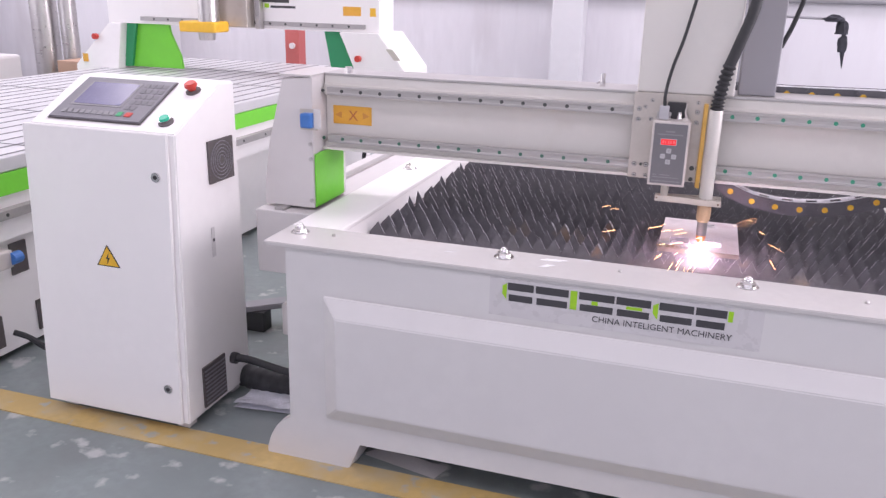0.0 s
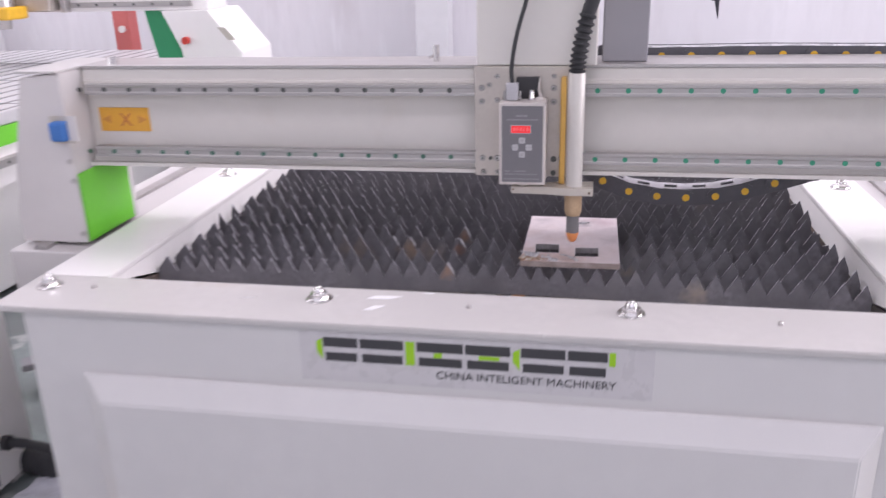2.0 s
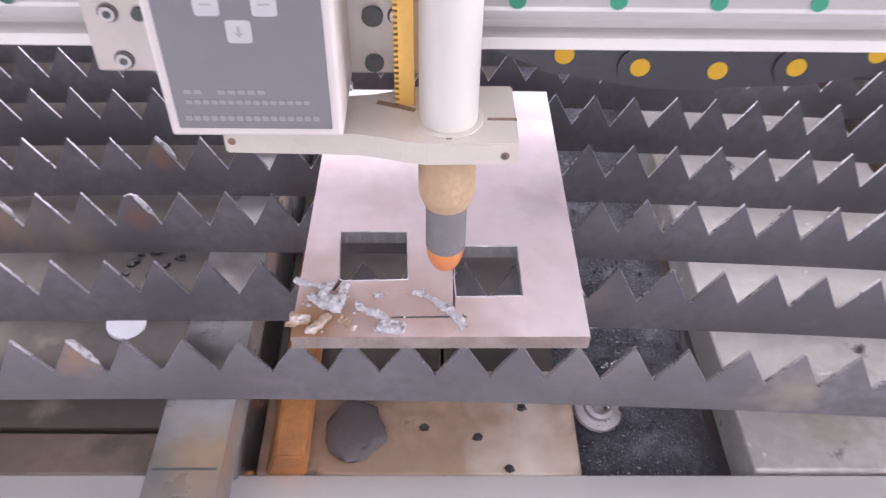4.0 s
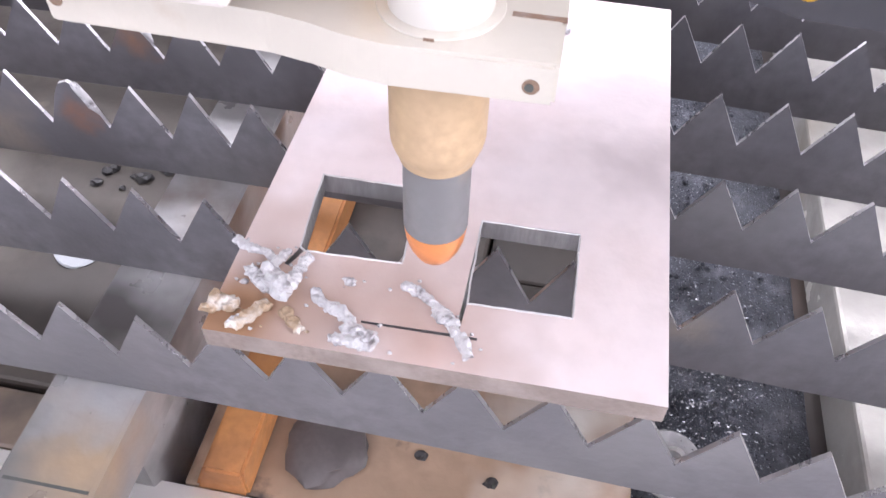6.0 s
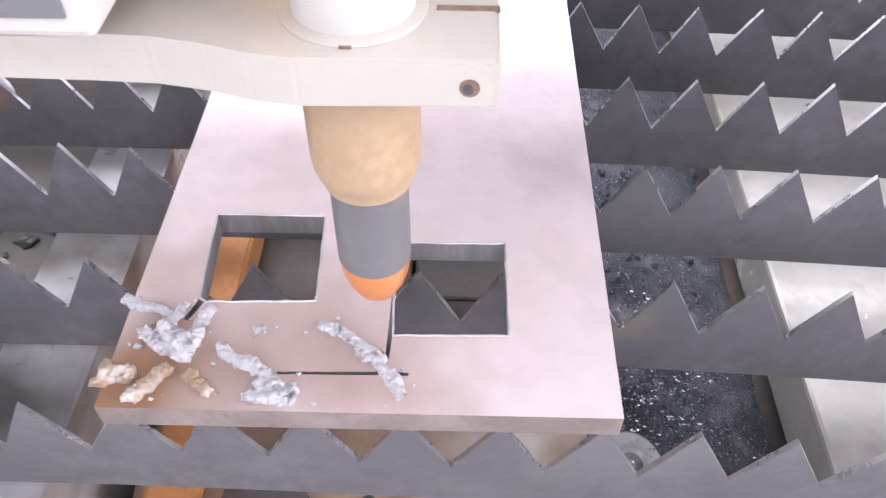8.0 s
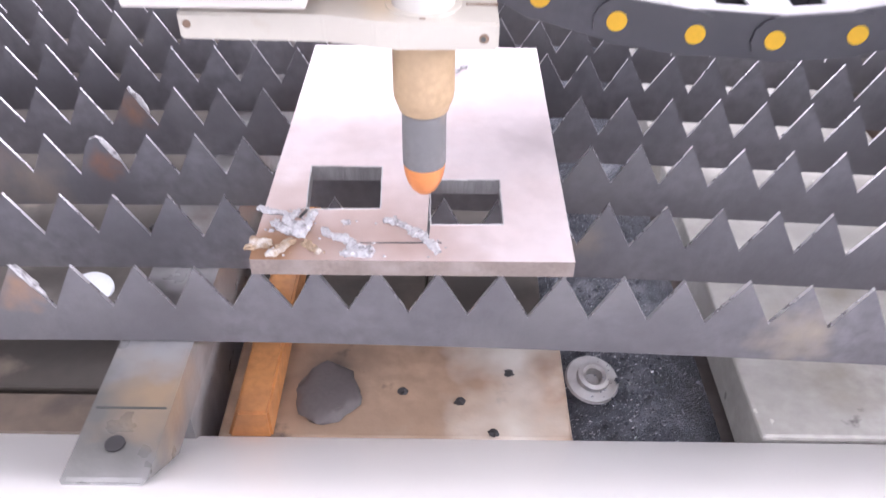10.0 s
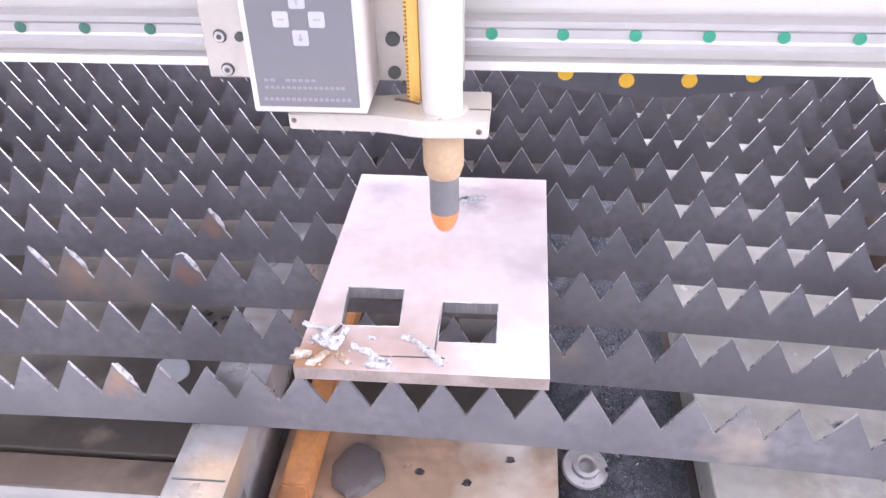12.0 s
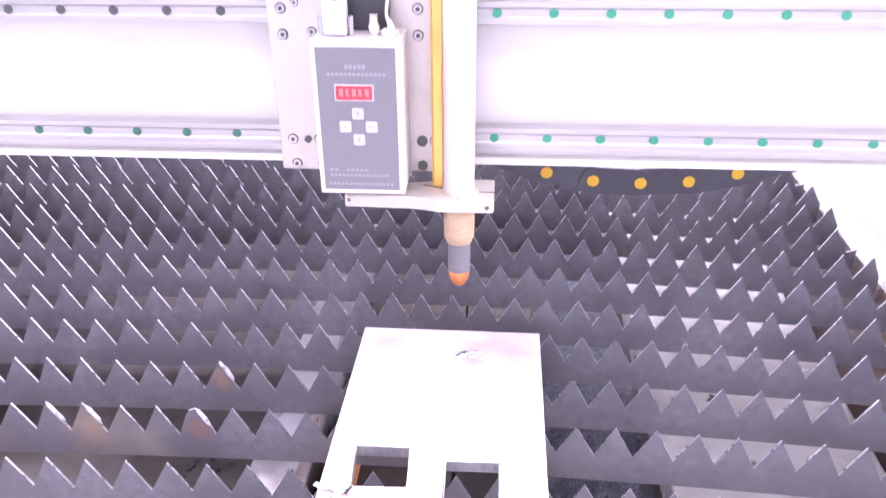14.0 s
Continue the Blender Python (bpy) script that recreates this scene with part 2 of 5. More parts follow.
M["teal"] = mat("green_button", (0.01, 0.45, 0.28), 0.3, var=0.05, scale=60)
M["display"] = mat("red_display", (0.35, 0.01, 0.015), 0.25, var=0.1, scale=120, glow=((1.0, 0.05, 0.06), 0.9))
M["digit"] = mat("display_digit", (0.5, 0.02, 0.02), 0.3, glow=((1.0, 0.25, 0.25), 0.6))
M["screen"] = mat("lcd_screen", (0.16, 0.15, 0.24), 0.15, var=0.2, scale=14, glow=((0.45, 0.42, 0.75), 0.10))
M["keypad"] = mat("keypad_foil", (0.21, 0.20, 0.22), 0.4, var=0.08, scale=25)
M["padkey"] = mat("pad_key", (0.165, 0.155, 0.17), 0.4, var=0.08, scale=25)
M["arrowprint"] = mat("faded_arrow_print", (0.66, 0.29, 0.06), 0.5, var=0.1, scale=30)
M["floor"] = mat("green_grey_epoxy", (0.25, 0.29, 0.285), 0.36, var=0.16, scale=3.5, bump=0.08, bscale=60, stain=((0.185, 0.20, 0.195), 2.6, 0.48, 0.72), wear=((0.50, 0.51, 0.50), 11.0, 0.60, 0.69))
M["line"] = mat("yellow_floor_paint", (0.58, 0.41, 0.16), 0.45, var=0.15, scale=4, bump=0.05, bscale=60, stain=((0.50, 0.42, 0.27), 6, 0.48, 0.72), wear=((0.38, 0.40, 0.38), 14, 0.61, 0.70))
M["wall"] = mat("hall_wall_paint", (0.66, 0.64, 0.67), 0.75, var=0.06, scale=2.5, bump=0.04, bscale=30, stain=((0.52, 0.49, 0.51), 3.2, 0.56, 0.85), wear=((0.74, 0.73, 0.76), 6, 0.62, 0.8), stretch=(1, 1, 0.22))
M["column"] = mat("column_paint", (0.66, 0.65, 0.67), 0.7, var=0.04, scale=2)
M["darkcol"] = mat("grey_steel_column", (0.30, 0.29, 0.31), 0.5, var=0.06, scale=4)
M["ceil"] = mat("ceiling_sheet", (0.66, 0.66, 0.68), 0.7, var=0.04, scale=1.5)
M["bed"] = mat("slotted_bed", (0.60, 0.59, 0.60), 0.42, 0.25, var=0.06, scale=5, stretch=(1, 0.2, 1))
M["slot"] = mat("bed_slot", (0.16, 0.155, 0.16), 0.6)
M["vent"] = mat("vent_grille", (0.10, 0.085, 0.085), 0.5, var=0.15, scale=30)
M["film"] = mat("crumpled_film", (0.74, 0.74, 0.80), 0.22, var=0.2, scale=22, bump=0.7, bscale=45)
M["paper"] = mat("white_paper", (0.62, 0.60, 0.60), 0.7, var=0.05, scale=12)
M["chip"] = mat("bare_white_chip", (0.90, 0.89, 0.90), 0.6, var=0.06, scale=60)
M["card"] = mat("cardboard", (0.42, 0.27, 0.19), 0.8, var=0.1, scale=8)
M["logodark"] = mat("sticker_charcoal", (0.055, 0.053, 0.058), 0.4, var=0.08, scale=20)
M["logogreen"] = mat("sticker_lime", (0.33, 0.62, 0.02), 0.4, var=0.05, scale=20)
M["clear"] = mat("sticker_film", (0.60, 0.575, 0.58), 0.28, var=0.03, scale=10)
M["cloth"] = mat("dark_rag", (0.035, 0.035, 0.045), 0.9, var=0.3, scale=20, bump=0.4, bscale=60)
M["arc"] = mat("plasma_arc", (1, 0.95, 1), 0.5, glow=((1.0, 0.74, 0.95), 1000.0))
M["plume"] = mat("plasma_plume", (1, 0.95, 1), 0.5, glow=((1.0, 0.74, 0.80), 380.0))
M["spark"] = mat("hot_spark", (1, 0.6, 0.3), 0.5, glow=((1.0, 0.46, 0.2), 9.0))
M["disc"] = mat("pale_blank", (0.50, 0.52, 0.56), 0.4, 0.2, var=0.1, scale=40)
M["umber"] = mat("umber_sheet", (0.18, 0.137, 0.106), 0.42, 0.1, var=0.3, scale=7, bump=0.15, bscale=60, stain=((0.19, 0.155, 0.125), 6, 0.55, 0.78), wear=((0.05, 0.045, 0.045), 10, 0.60, 0.75))
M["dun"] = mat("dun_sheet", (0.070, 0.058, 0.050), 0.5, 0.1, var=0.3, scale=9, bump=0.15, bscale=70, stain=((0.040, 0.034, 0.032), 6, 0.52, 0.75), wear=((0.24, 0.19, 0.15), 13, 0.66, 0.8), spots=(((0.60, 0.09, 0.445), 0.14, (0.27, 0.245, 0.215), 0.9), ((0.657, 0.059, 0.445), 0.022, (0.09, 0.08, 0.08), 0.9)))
M["plug"] = mat("plug_shell", (0.46, 0.45, 0.47), 0.45, var=0.08, scale=40)


# ---- building helpers ----
BASE = {}


def thing(name, at, label, category, group="", kind=""):
    ob = new(name)
    ob.location = at
    ob.empty_display_size = 0.05
    BASE[ob] = Matrix.Translation(at)
    return tagged(ob, label, category, group, kind)


def part(name, bm, material, parent=None, label="", smooth=False, mesh=None):
    """Links a bmesh, built in world metres, as one mesh under a thing or a part."""
    if mesh is None:
        mesh = bpy.data.meshes.new(name)
        bmesh.ops.recalc_face_normals(bm, faces=bm.faces[:])
        bm.to_mesh(mesh)
        bm.free()
        for x in material if isinstance(material, (list, tuple)) else [material]:
            mesh.materials.append(x)
        if smooth:
            for p in mesh.polygons:
                p.use_smooth = True
            if smooth != "soft":
                mesh.set_sharp_from_angle(angle=radians(38))
    ob = new(name, mesh)
    if parent is not None:
        ob.parent = parent
        ob.matrix_parent_inverse = BASE[parent].inverted()
        BASE[ob] = BASE[parent] @ BASE[parent].inverted()
    else:
        BASE[ob] = Matrix.Identity(4)
    return tagged(ob, label)


def box(x0, x1, y0, y1, z0, z1, bevel=0.0, seg=2, bm=None):
    own = bmesh.new()
    bmesh.ops.create_cube(own, size=1.0)
    for v in own.verts:
        v.co = ((x0 + x1) / 2 + v.co.x * (x1 - x0), (y0 + y1) / 2 + v.co.y * (y1 - y0), (z0 + z1) / 2 + v.co.z * (z1 - z0))
    if bevel:
        bmesh.ops.bevel(own, geom=own.edges[:], offset=bevel, segments=seg, affect="EDGES", profile=0.5)
    return join(own, bm)


def join(own, bm):
    if bm is None:
        return own
    me = bpy.data.meshes.new("tmp")
    own.to_mesh(me)
    own.free()
    bm.from_mesh(me)
    bpy.data.meshes.remove(me)
    return bm


def rod(p0, p1, r0, r1=None, seg=20, bm=None, bevel=0.0):
    own = bmesh.new()
    p0, p1 = Vector(p0), Vector(p1)
    r1 = r0 if r1 is None else r1
    bmesh.ops.create_cone(own, cap_ends=True, segments=seg, radius1=r0, radius2=r1, depth=(p1 - p0).length)
    if bevel:
        rims = [e for e in own.edges if abs(e.verts[0].co.z - e.verts[1].co.z) < 1e-6]
        bmesh.ops.bevel(own, geom=rims, offset=bevel, segments=2, affect="EDGES")
    q = (p1 - p0).to_track_quat("Z", "Y").to_matrix().to_4x4()
    bmesh.ops.transform(own, verts=own.verts[:], matrix=Matrix.Translation((p0 + p1) / 2) @ q)
    return join(own, bm)


def lathe(x, y, profile, seg=28, bm=None):
    """A turned shape about a vertical axis; profile: (radius, z)."""
    own = bmesh.new()
    rings = []
    for r, z in profile:
        rings.append([own.verts.new((x + r * math.cos(2 * math.pi * k / seg), y + r * math.sin(2 * math.pi * k / seg), z)) for k in range(seg)])
    for a, b in zip(rings, rings[1:]):
        for k in range(seg):
            own.faces.new((a[k], a[(k + 1) % seg], b[(k + 1) % seg], b[k]))
    own.faces.new(rings[0][::-1])
    own.faces.new(rings[-1])
    return join(own, bm)


def prism(poly, axis, a, b, bm=None, bevel=0.0):
    """A flat outline pushed along an axis from a to b; the outline gives the two other axes in order."""
    own = bmesh.new()

    def at(p, s):
        return {"x": (s, p[0], p[1]), "y": (p[0], s, p[1]), "z": (p[0], p[1], s)}[axis]

    lo = [own.verts.new(at(p, a)) for p in poly]
    hi = [own.verts.new(at(p, b)) for p in poly]
    own.faces.new(lo)
    own.faces.new(hi[::-1])
    for k in range(len(poly)):
        own.faces.new((lo[k], lo[(k + 1) % len(poly)], hi[(k + 1) % len(poly)], hi[k]))
    if bevel:
        bmesh.ops.bevel(own, geom=own.edges[:], offset=bevel, segments=2, affect="EDGES")
    return join(own, bm)


def grid_slab(us, vs, gaps, lo, hi, axis="z"):
    """A slab of cells with the cells named in gaps (u, v) left open right through."""
    own = bmesh.new()

    def at(u, v, s):
        return {"z": (u, v, s), "y": (u, s, v), "x": (s, u, v)}[axis]

    V = {}

    def vert(i, j, k):
        if (i, j, k) not in V:
            V[i, j, k] = own.verts.new(at(us[i], vs[j], (lo, hi)[k]))
        return V[i, j, k]

    solid = {(i, j) for i in range(len(us) - 1) for j in range(len(vs) - 1)} - set(gaps)
    for i, j in solid:
        for k in (0, 1):
            own.faces.new((vert(i, j, k), vert(i + 1, j, k), vert(i + 1, j + 1, k), vert(i, j + 1, k)))
        for (di, dj), ((a, b), (c, d)) in {(-1, 0): ((0, 0), (0, 1)), (1, 0): ((1, 0), (1, 1)), (0, -1): ((0, 0), (1, 0)), (0, 1): ((0, 1), (1, 1))}.items():
            if (i + di, j + dj) not in solid:
                f = own.faces.new((vert(i + a, j + b, 0), vert(i + c, j + d, 0), vert(i + c, j + d, 1), vert(i + a, j + b, 1)))
                inside = 0 <= i + di < len(us) - 1 and 0 <= j + dj < len(vs) - 1
                f.material_index = 1 if inside else 2
    return own


def lump(x, y, z, sx, sy, sz, seed, rough=0.5, sub=3, bm=None):
    """An uneven blob of slag."""
    own = bmesh.new()
    bmesh.ops.create_icosphere(own, subdivisions=sub, radius=1.0)
    for v in own.verts:
        p = v.co.copy()
        k = 1 + rough * noise.noise(p * 1.7 + Vector((seed * 7.3, seed, 0))) + rough * 0.6 * noise.noise(p * 4.5 + Vector((0, seed * 3.1, seed)))
        v.co = (x + p.x * sx * k, y + p.y * sy * k, z + max(p.z * k, -0.25) * sz)
    return join(own, bm)


def tube(points, r, seg=10, bm=None, rings=None):
    """A round hose along points; rings: radius factor by step."""
    own = bmesh.new()
    pts = [Vector(p) for p in points]
    rows = []
    for i, p in enumerate(pts):
        d = (pts[min(i + 1, len(pts) - 1)] - pts[max(i - 1, 0)]).normalized()
        side = d.cross(Vector((0.3, 1, 0.2))).normalized()
        up = side.cross(d)
        k = r * (rings[i % len(rings)] if rings else 1.0)
        rows.append([own.verts.new(p + side * k * math.cos(2 * math.pi * s / seg) + up * k * math.sin(2 * math.pi * s / seg)) for s in range(seg)])
    for a, b in zip(rows, rows[1:]):
        for s in range(seg):
            own.faces.new((a[s], a[(s + 1) % seg], b[(s + 1) % seg], b[s]))
    own.faces.new(rows[0][::-1])
    own.faces.new(rows[-1])
    return join(own, bm)


def curve_points(ctrl, n=24):
    """A smooth way through control points."""
    P = [Vector(c) for c in ctrl]
    P = [2 * P[0] - P[1]] + P + [2 * P[-1] - P[-2]]
    out = []
    for i in range(1, len(P) - 2):
        for k in range(n):
            t = k / n
            a, b, c, d = P[i - 1 : i + 3]
            out.append(0.5 * ((2 * b) + (c - a) * t + (2 * a - 5 * b + 4 * c - d) * t * t + (3 * b - a - 3 * c + d) * t ** 3))
    return out + [P[-2]]


def text(name, words, size, m, material, parent, align="LEFT"):
    cu = bpy.data.curves.new(name, "FONT")
    cu.body, cu.size, cu.align_x, cu.extrude = words, size, align, 0.0004
    cu.materials.append(material)
    ob = new(name, cu)
    ob.parent = parent
    ob.matrix_parent_inverse = BASE[parent].inverted()
    ob.matrix_basis = m
    return ob


# ---- the hall ----
part("floor", box(-6.2, 8.2, -6.2, 4.85, -0.12, 0.0), M["floor"], label="green-grey painted concrete hall floor, scuffed")
tagged(bpy.data.objects["floor"], kind="structure", category="floor")
ob = part("floor_line", box(-4.0, 6.0, -0.512, -0.412, 0.0, 0.004), M["line"], label="worn yellow safety line painted on the floor")
tagged(ob, kind="structure", category="floor line")
for nm, bm in (("wall_north", box(-6.2, 8.2, 4.6, 4.85, 0, 5.0)), ("wall_south", grid_slab([-6.2, -2.5, 4.5, 8.2], [0, 1.3, 3.9, 5.0], [(1, 1)], -6.2, -6.0, "y")),
               ("wall_west", grid_slab([-6.0, -2.2, 3.8, 4.6], [0, 1.3, 3.9, 5.0], [(1, 1)], -6.2, -6.0, "x")),
               ("wall_east", grid_slab([-6.0, -2.5, 3.5, 4.6], [0, 1.3, 3.9, 5.0], [(1, 1)], 8.0, 8.2, "x"))):
    tagged(part(nm, bm, [M["wall"], M["wall"], M["wall"]], label="plain pale hall wall"), kind="structure", category="wall")
ob = part("ceiling", grid_slab([-6.2, -4.2, 4.5, 8.2], [-6.2, -4.0, -2.4, 1.5, 3.1, 4.85], [(1, 1), (1, 3)], 5.0, 5.15), [M["ceil"]] * 3, label="pale hall roof with long skylight openings")
tagged(ob, kind="structure", category="ceiling")
for k, (x0, x1) in enumerate(((-0.17, 0.08), (-4.0, -3.75))):
    tagged(part("column_%d" % (k + 1), box(x0, x1, 4.4, 4.597, 0, 5.0, 0.01), M["column"], label="pale column against the hall wall"), kind="structure", category="column")
ob = part("column_3", box(1.20, 1.42, 3.3, 3.5, 0, 5.0, 0.012), M["darkcol"], label="grey painted steel hall column")
tagged(ob, kind="structure", category="column")
ob = part("wall_pipe", rod((-6.0, 4.56, 1.21), (8.0, 4.56, 1.21), 0.028), M["darkcol"], label="thin grey pipe run along the wall")
tagged(ob, kind="structure", category="pipe")

# ---- plasma table ----
TOP = 0.625
table = thing("plasma_table", (0.93, 0.9, 0.0), "cream-white steel plasma cutting table with a toothed slat bed", "cutting table")
Y1 = 2.35
# front panel: one sheet with feet, and a raised field
outline = [(0.10, 0.615), (0.10, 0.125), (0.075, 0.112), (0.052, 0.09), (0.034, 0.058), (0.022, 0.018), (0.022, 0.0), (0.268, 0.0), (0.30, 0.085), (1.56, 0.085), (1.592, 0.0), (1.838, 0.0), (1.838, 0.018), (1.826, 0.058), (1.808, 0.09), (1.785, 0.112), (1.76, 0.125), (1.76, 0.615)]
part("front_panel", prism(outline, "y", -0.44, -0.40, bevel=0.003), M["panel"], table)
bm = bmesh.new()
o = [(0.207, 0.147), (1.603, 0.147), (1.603, 0.497), (0.207, 0.497)]
i_ = [(0.252, 0.196), (1.566, 0.196), (1.566, 0.449), (0.252, 0.449)]
rings = [[bm.verts.new((p[0], y, p[1])) for p in poly] for poly, y in ((o, -0.441), (o, -0.446), (i_, -0.474))]
for a, b in zip(rings, rings[1:]):
    for k in range(4):
        bm.faces.new((a[k], a[(k + 1) % 4], b[(k + 1) % 4], b[k]))
bm.faces.new(rings[-1])
bm.faces.new(rings[0][::-1])
bmesh.ops.bevel(bm, geom=bm.edges[:], offset=0.0025, segments=2, affect="EDGES")
part("raised_field", bm, M["panel"], table, "pressed raised field of the front panel")
part("foot_return", box(0.266, 0.272, -0.40, -0.30, 0, 0.085), M["panel"], table)
part("foot_return", box(1.588, 1.594, -0.40, -0.30, 0, 0.085), M["panel"], table)
part("side_panel", box(0.10, 0.13, -0.40, Y1, 0.10, 0.612, 0.003), M["white"], table)
part("side_panel", box(1.73, 1.76, -0.40, Y1, 0.10, 0.612, 0.003), M["white"], table)
part("back_panel", box(0.10, 1.76, Y1, Y1 + 0.03, 0.10, 0.612, 0.003), M["white"], table)
for x0 in (0.05, 1.66):
    for y0 in (0.6, 1.7):
        part("leg", box(x0, x0 + 0.15, y0, y0 + 0.12, 0, 0.12, 0.004), M["white"], table)
# the flat rim with its thin lip
part("rim", prism([(0.042, -0.447), (1.82, -0.447), (1.82, -0.290), (0.042, -0.290)], "z", 0.613, TOP, bevel=0.002), M["rim"], table, "front rim, paint chipped and stained")
# Side rims whiter than the front: light they catch is put into the colour.
part("rim", prism([(0.042, -0.290), (0.188, -0.290), (0.188, Y1), (0.042, Y1)], "z", 0.613, TOP, bevel=0.002), M["cabinet"], table)
part("rim", prism([(1.678, -0.290), (1.82, -0.290), (1.82, Y1), (1.678, Y1)], "z", 0.613, TOP, bevel=0.002), M["cabinet"], table)
part("rim", prism([(0.188, Y1 - 0.14), (1.678, Y1 - 0.14), (1.678, Y1), (0.188, Y1)], "z", 0.613, TOP, bevel=0.002), M["rim"], table)
# tray walls that slope in from the rim, and the tray floor
bm = bmesh.new()
t0 = [(0.188, -0.290), (1.678, -0.290), (1.678, Y1 - 0.14), (0.188, Y1 - 0.14)]
t1 = [(0.193, -0.098), (1.673, -0.098), (1.673, Y1 - 0.17), (0.193, Y1 - 0.17)]
for k in range(4):
    zb = 0.448 if k == 0 else 0.562
    p, q, u, w = t0[k], t0[(k + 1) % 4], t1[(k + 1) % 4], t1[k]
    bm.faces.new([bm.verts.new(c) for c in ((*p, 0.6135), (*q, 0.6135), (*u, zb), (*w, zb))])
# Brightness of the lit slope is put into its whiter paint colour.
part("tray_wall", bm, M["cabinet"], table, "inner tray wall, white paint brightened for light on the slope")
bm = bmesh.new()
for k in range(4):
    zb = 0.448 if k == 0 else 0.562
    u, w = t1[(k + 1) % 4], t1[k]
    lo = [(c[0] + (0.03 if c[0] < 1 else -0.03), c[1], 0.386) for c in (u, w)]
    bm.faces.new([bm.verts.new(c) for c in ((*w, zb), (*u, zb), lo[0], lo[1])])
for x in (0.192, 1.674):
    bm.faces.new([bm.verts.new(c) for c in ((x, -0.290, 0.60), (x, -0.098, 0.561), (x, -0.098, 0.386), (x, -0.290, 0.386))])
part("tray_skirt", bm, M["pan"], table, "sooty lower tray wall")
part("tray_floor", box(0.14, 1.72, -0.395, Y1 - 0.01, 0.36, 0.385), M["pan"], table, "dirty tray floor")
# side beams that carry the gantry
for x0, x1 in ((-0.185, 0.035), (1.825, 2.045)):
    part("side_beam", box(x0, x1, -0.10, Y1, 0.40, 0.598, 0.004), M["white"], table)
    part("rail", box(x0 + 0.06, x0 + 0.09, -0.09, Y1 - 0.02, 0.598, 0.606), M["rail"], table)
part("side_bracket", box(0.03, 0.10, -0.30, -0.22, 0.44, 0.56, 0.004), M["white"], table)

# slats with saw teeth: shared build, each its own outline phase
PITCH = 0.0387
TIP, VALLEY, LOW = 0.607, 0.571, 0.540
rnd = random.Random(5)


ROWS = [-0.088, -0.0115, 0.068, 0.145, 0.2245, 0.302, 0.385, 0.467]


def slat_y(k, x):
    return (ROWS[k] if k < len(ROWS) else 0.467 + 0.0795 * (k - 7)) - 0.06 * (x - 0.92) ** 2


def slat(k, phase):
    x0, x1 = 0.197, 1.668
    prof = [(x0, VALLEY + 0.004)]
    n = math.floor((x0 - phase) / PITCH) + 1
    x = phase + n * PITCH
    while x < x1 - 0.008:
        j = rnd.uniform(-0.0012, 0.0012)
        worn = rnd.random() < 0.02
        if k == 2 and abs(x - 0.8429) < 0.01:
            prof += [(x - 0.0105, TIP - 0.012), (x - 0.006, TIP - 0.0045), (x, TIP - 0.002), (x + 0.006, TIP - 0.006), (x + 0.011, TIP - 0.015)]
        elif worn:
            prof += [(x - 0.005, TIP - 0.009), (x, TIP - 0.006), (x + 0.005, TIP - 0.010)]
        else:
            prof.append((x + j, TIP + rnd.uniform(-0.0015, 0.001)))
        if x + PITCH / 2 < x1:
            prof.append((x + PITCH / 2 + j, VALLEY + rnd.uniform(-0.0015, 0.0015)))
        x += PITCH
    prof.append((x1, VALLEY + 0.004))
    bm = bmesh.new()
    t = 0.0013
    fa, ba, fl, bl = [], [], [], []
    for px, pz in prof:
        py = slat_y(k, px)
        fa.append(bm.verts.new((px, py - t, pz)))
        ba.append(bm.verts.new((px, py + t, pz)))
        fl.append(bm.verts.new((px, py - t, LOW)))
        bl.append(bm.verts.new((px, py + t, LOW)))
    for i in range(len(prof) - 1):
        bm.faces.new((fl[i], fl[i + 1], fa[i + 1], fa[i]))
        bm.faces.new((bl[i + 1], bl[i], ba[i], ba[i + 1]))
        f = bm.faces.new((fa[i], fa[i + 1], ba[i + 1], ba[i]))
        f.material_index = 1
        bm.faces.new((fl[i + 1], fl[i], bl[i], bl[i + 1]))
    bm.faces.new((fa[0], ba[0], bl[0], fl[0]))
    bm.faces.new((fa[-1], fl[-1], bl[-1], ba[-1]))
    part("slat", bm, [M["slat"], M["edge"]], table)


PHASES = [0.958, 0.9605, 0.959, 0.9600, 0.977, 0.977, 0.959, 0.958, 0.977, 0.957, 0.954]
for k in range(28):
    slat(k, PHASES[k] if k < len(PHASES) else 0.96 + rnd.uniform(-0.019, 0.019))
# flat bars under the slats
for x0, x1 in ((0.45, 0.50), (0.896, 0.946)):
    y0 = -0.205
    b = prism([(y0 + 0.05, 0.500), (y0, 0.5385), (y0 + 0.004, LOW - 0.001), (Y1 - 0.2, LOW - 0.001), (Y1 - 0.2, 0.500)], "x", x0, x1, bevel=0.003)
    ob = part("support_bar", b, M["bar"] if x0 > 0.8 else M["pan"], table, "flat steel bar under the slats")
    part("bolt_hole", rod((x0 + 0.024, y0 + 0.03, LOW - 0.0005), (x0 + 0.024, y0 + 0.03, LOW + 0.0004), 0.006), M["black"], table)
    if x0 > 0.8:
        part("bar_seam", box(x0 + 0.003, x1 - 0.003, -0.1478, -0.1462, LOW - 0.0014, LOW - 0.0006), M["capdark"], table, "dark joint across the bar")
    part("bar_web", box(x0 + 0.01, x1 - 0.01, y0 + 0.10, Y1 - 0.22, 0.386, 0.499), M["bar"] if x0 > 0.8 else M["pan"], table)
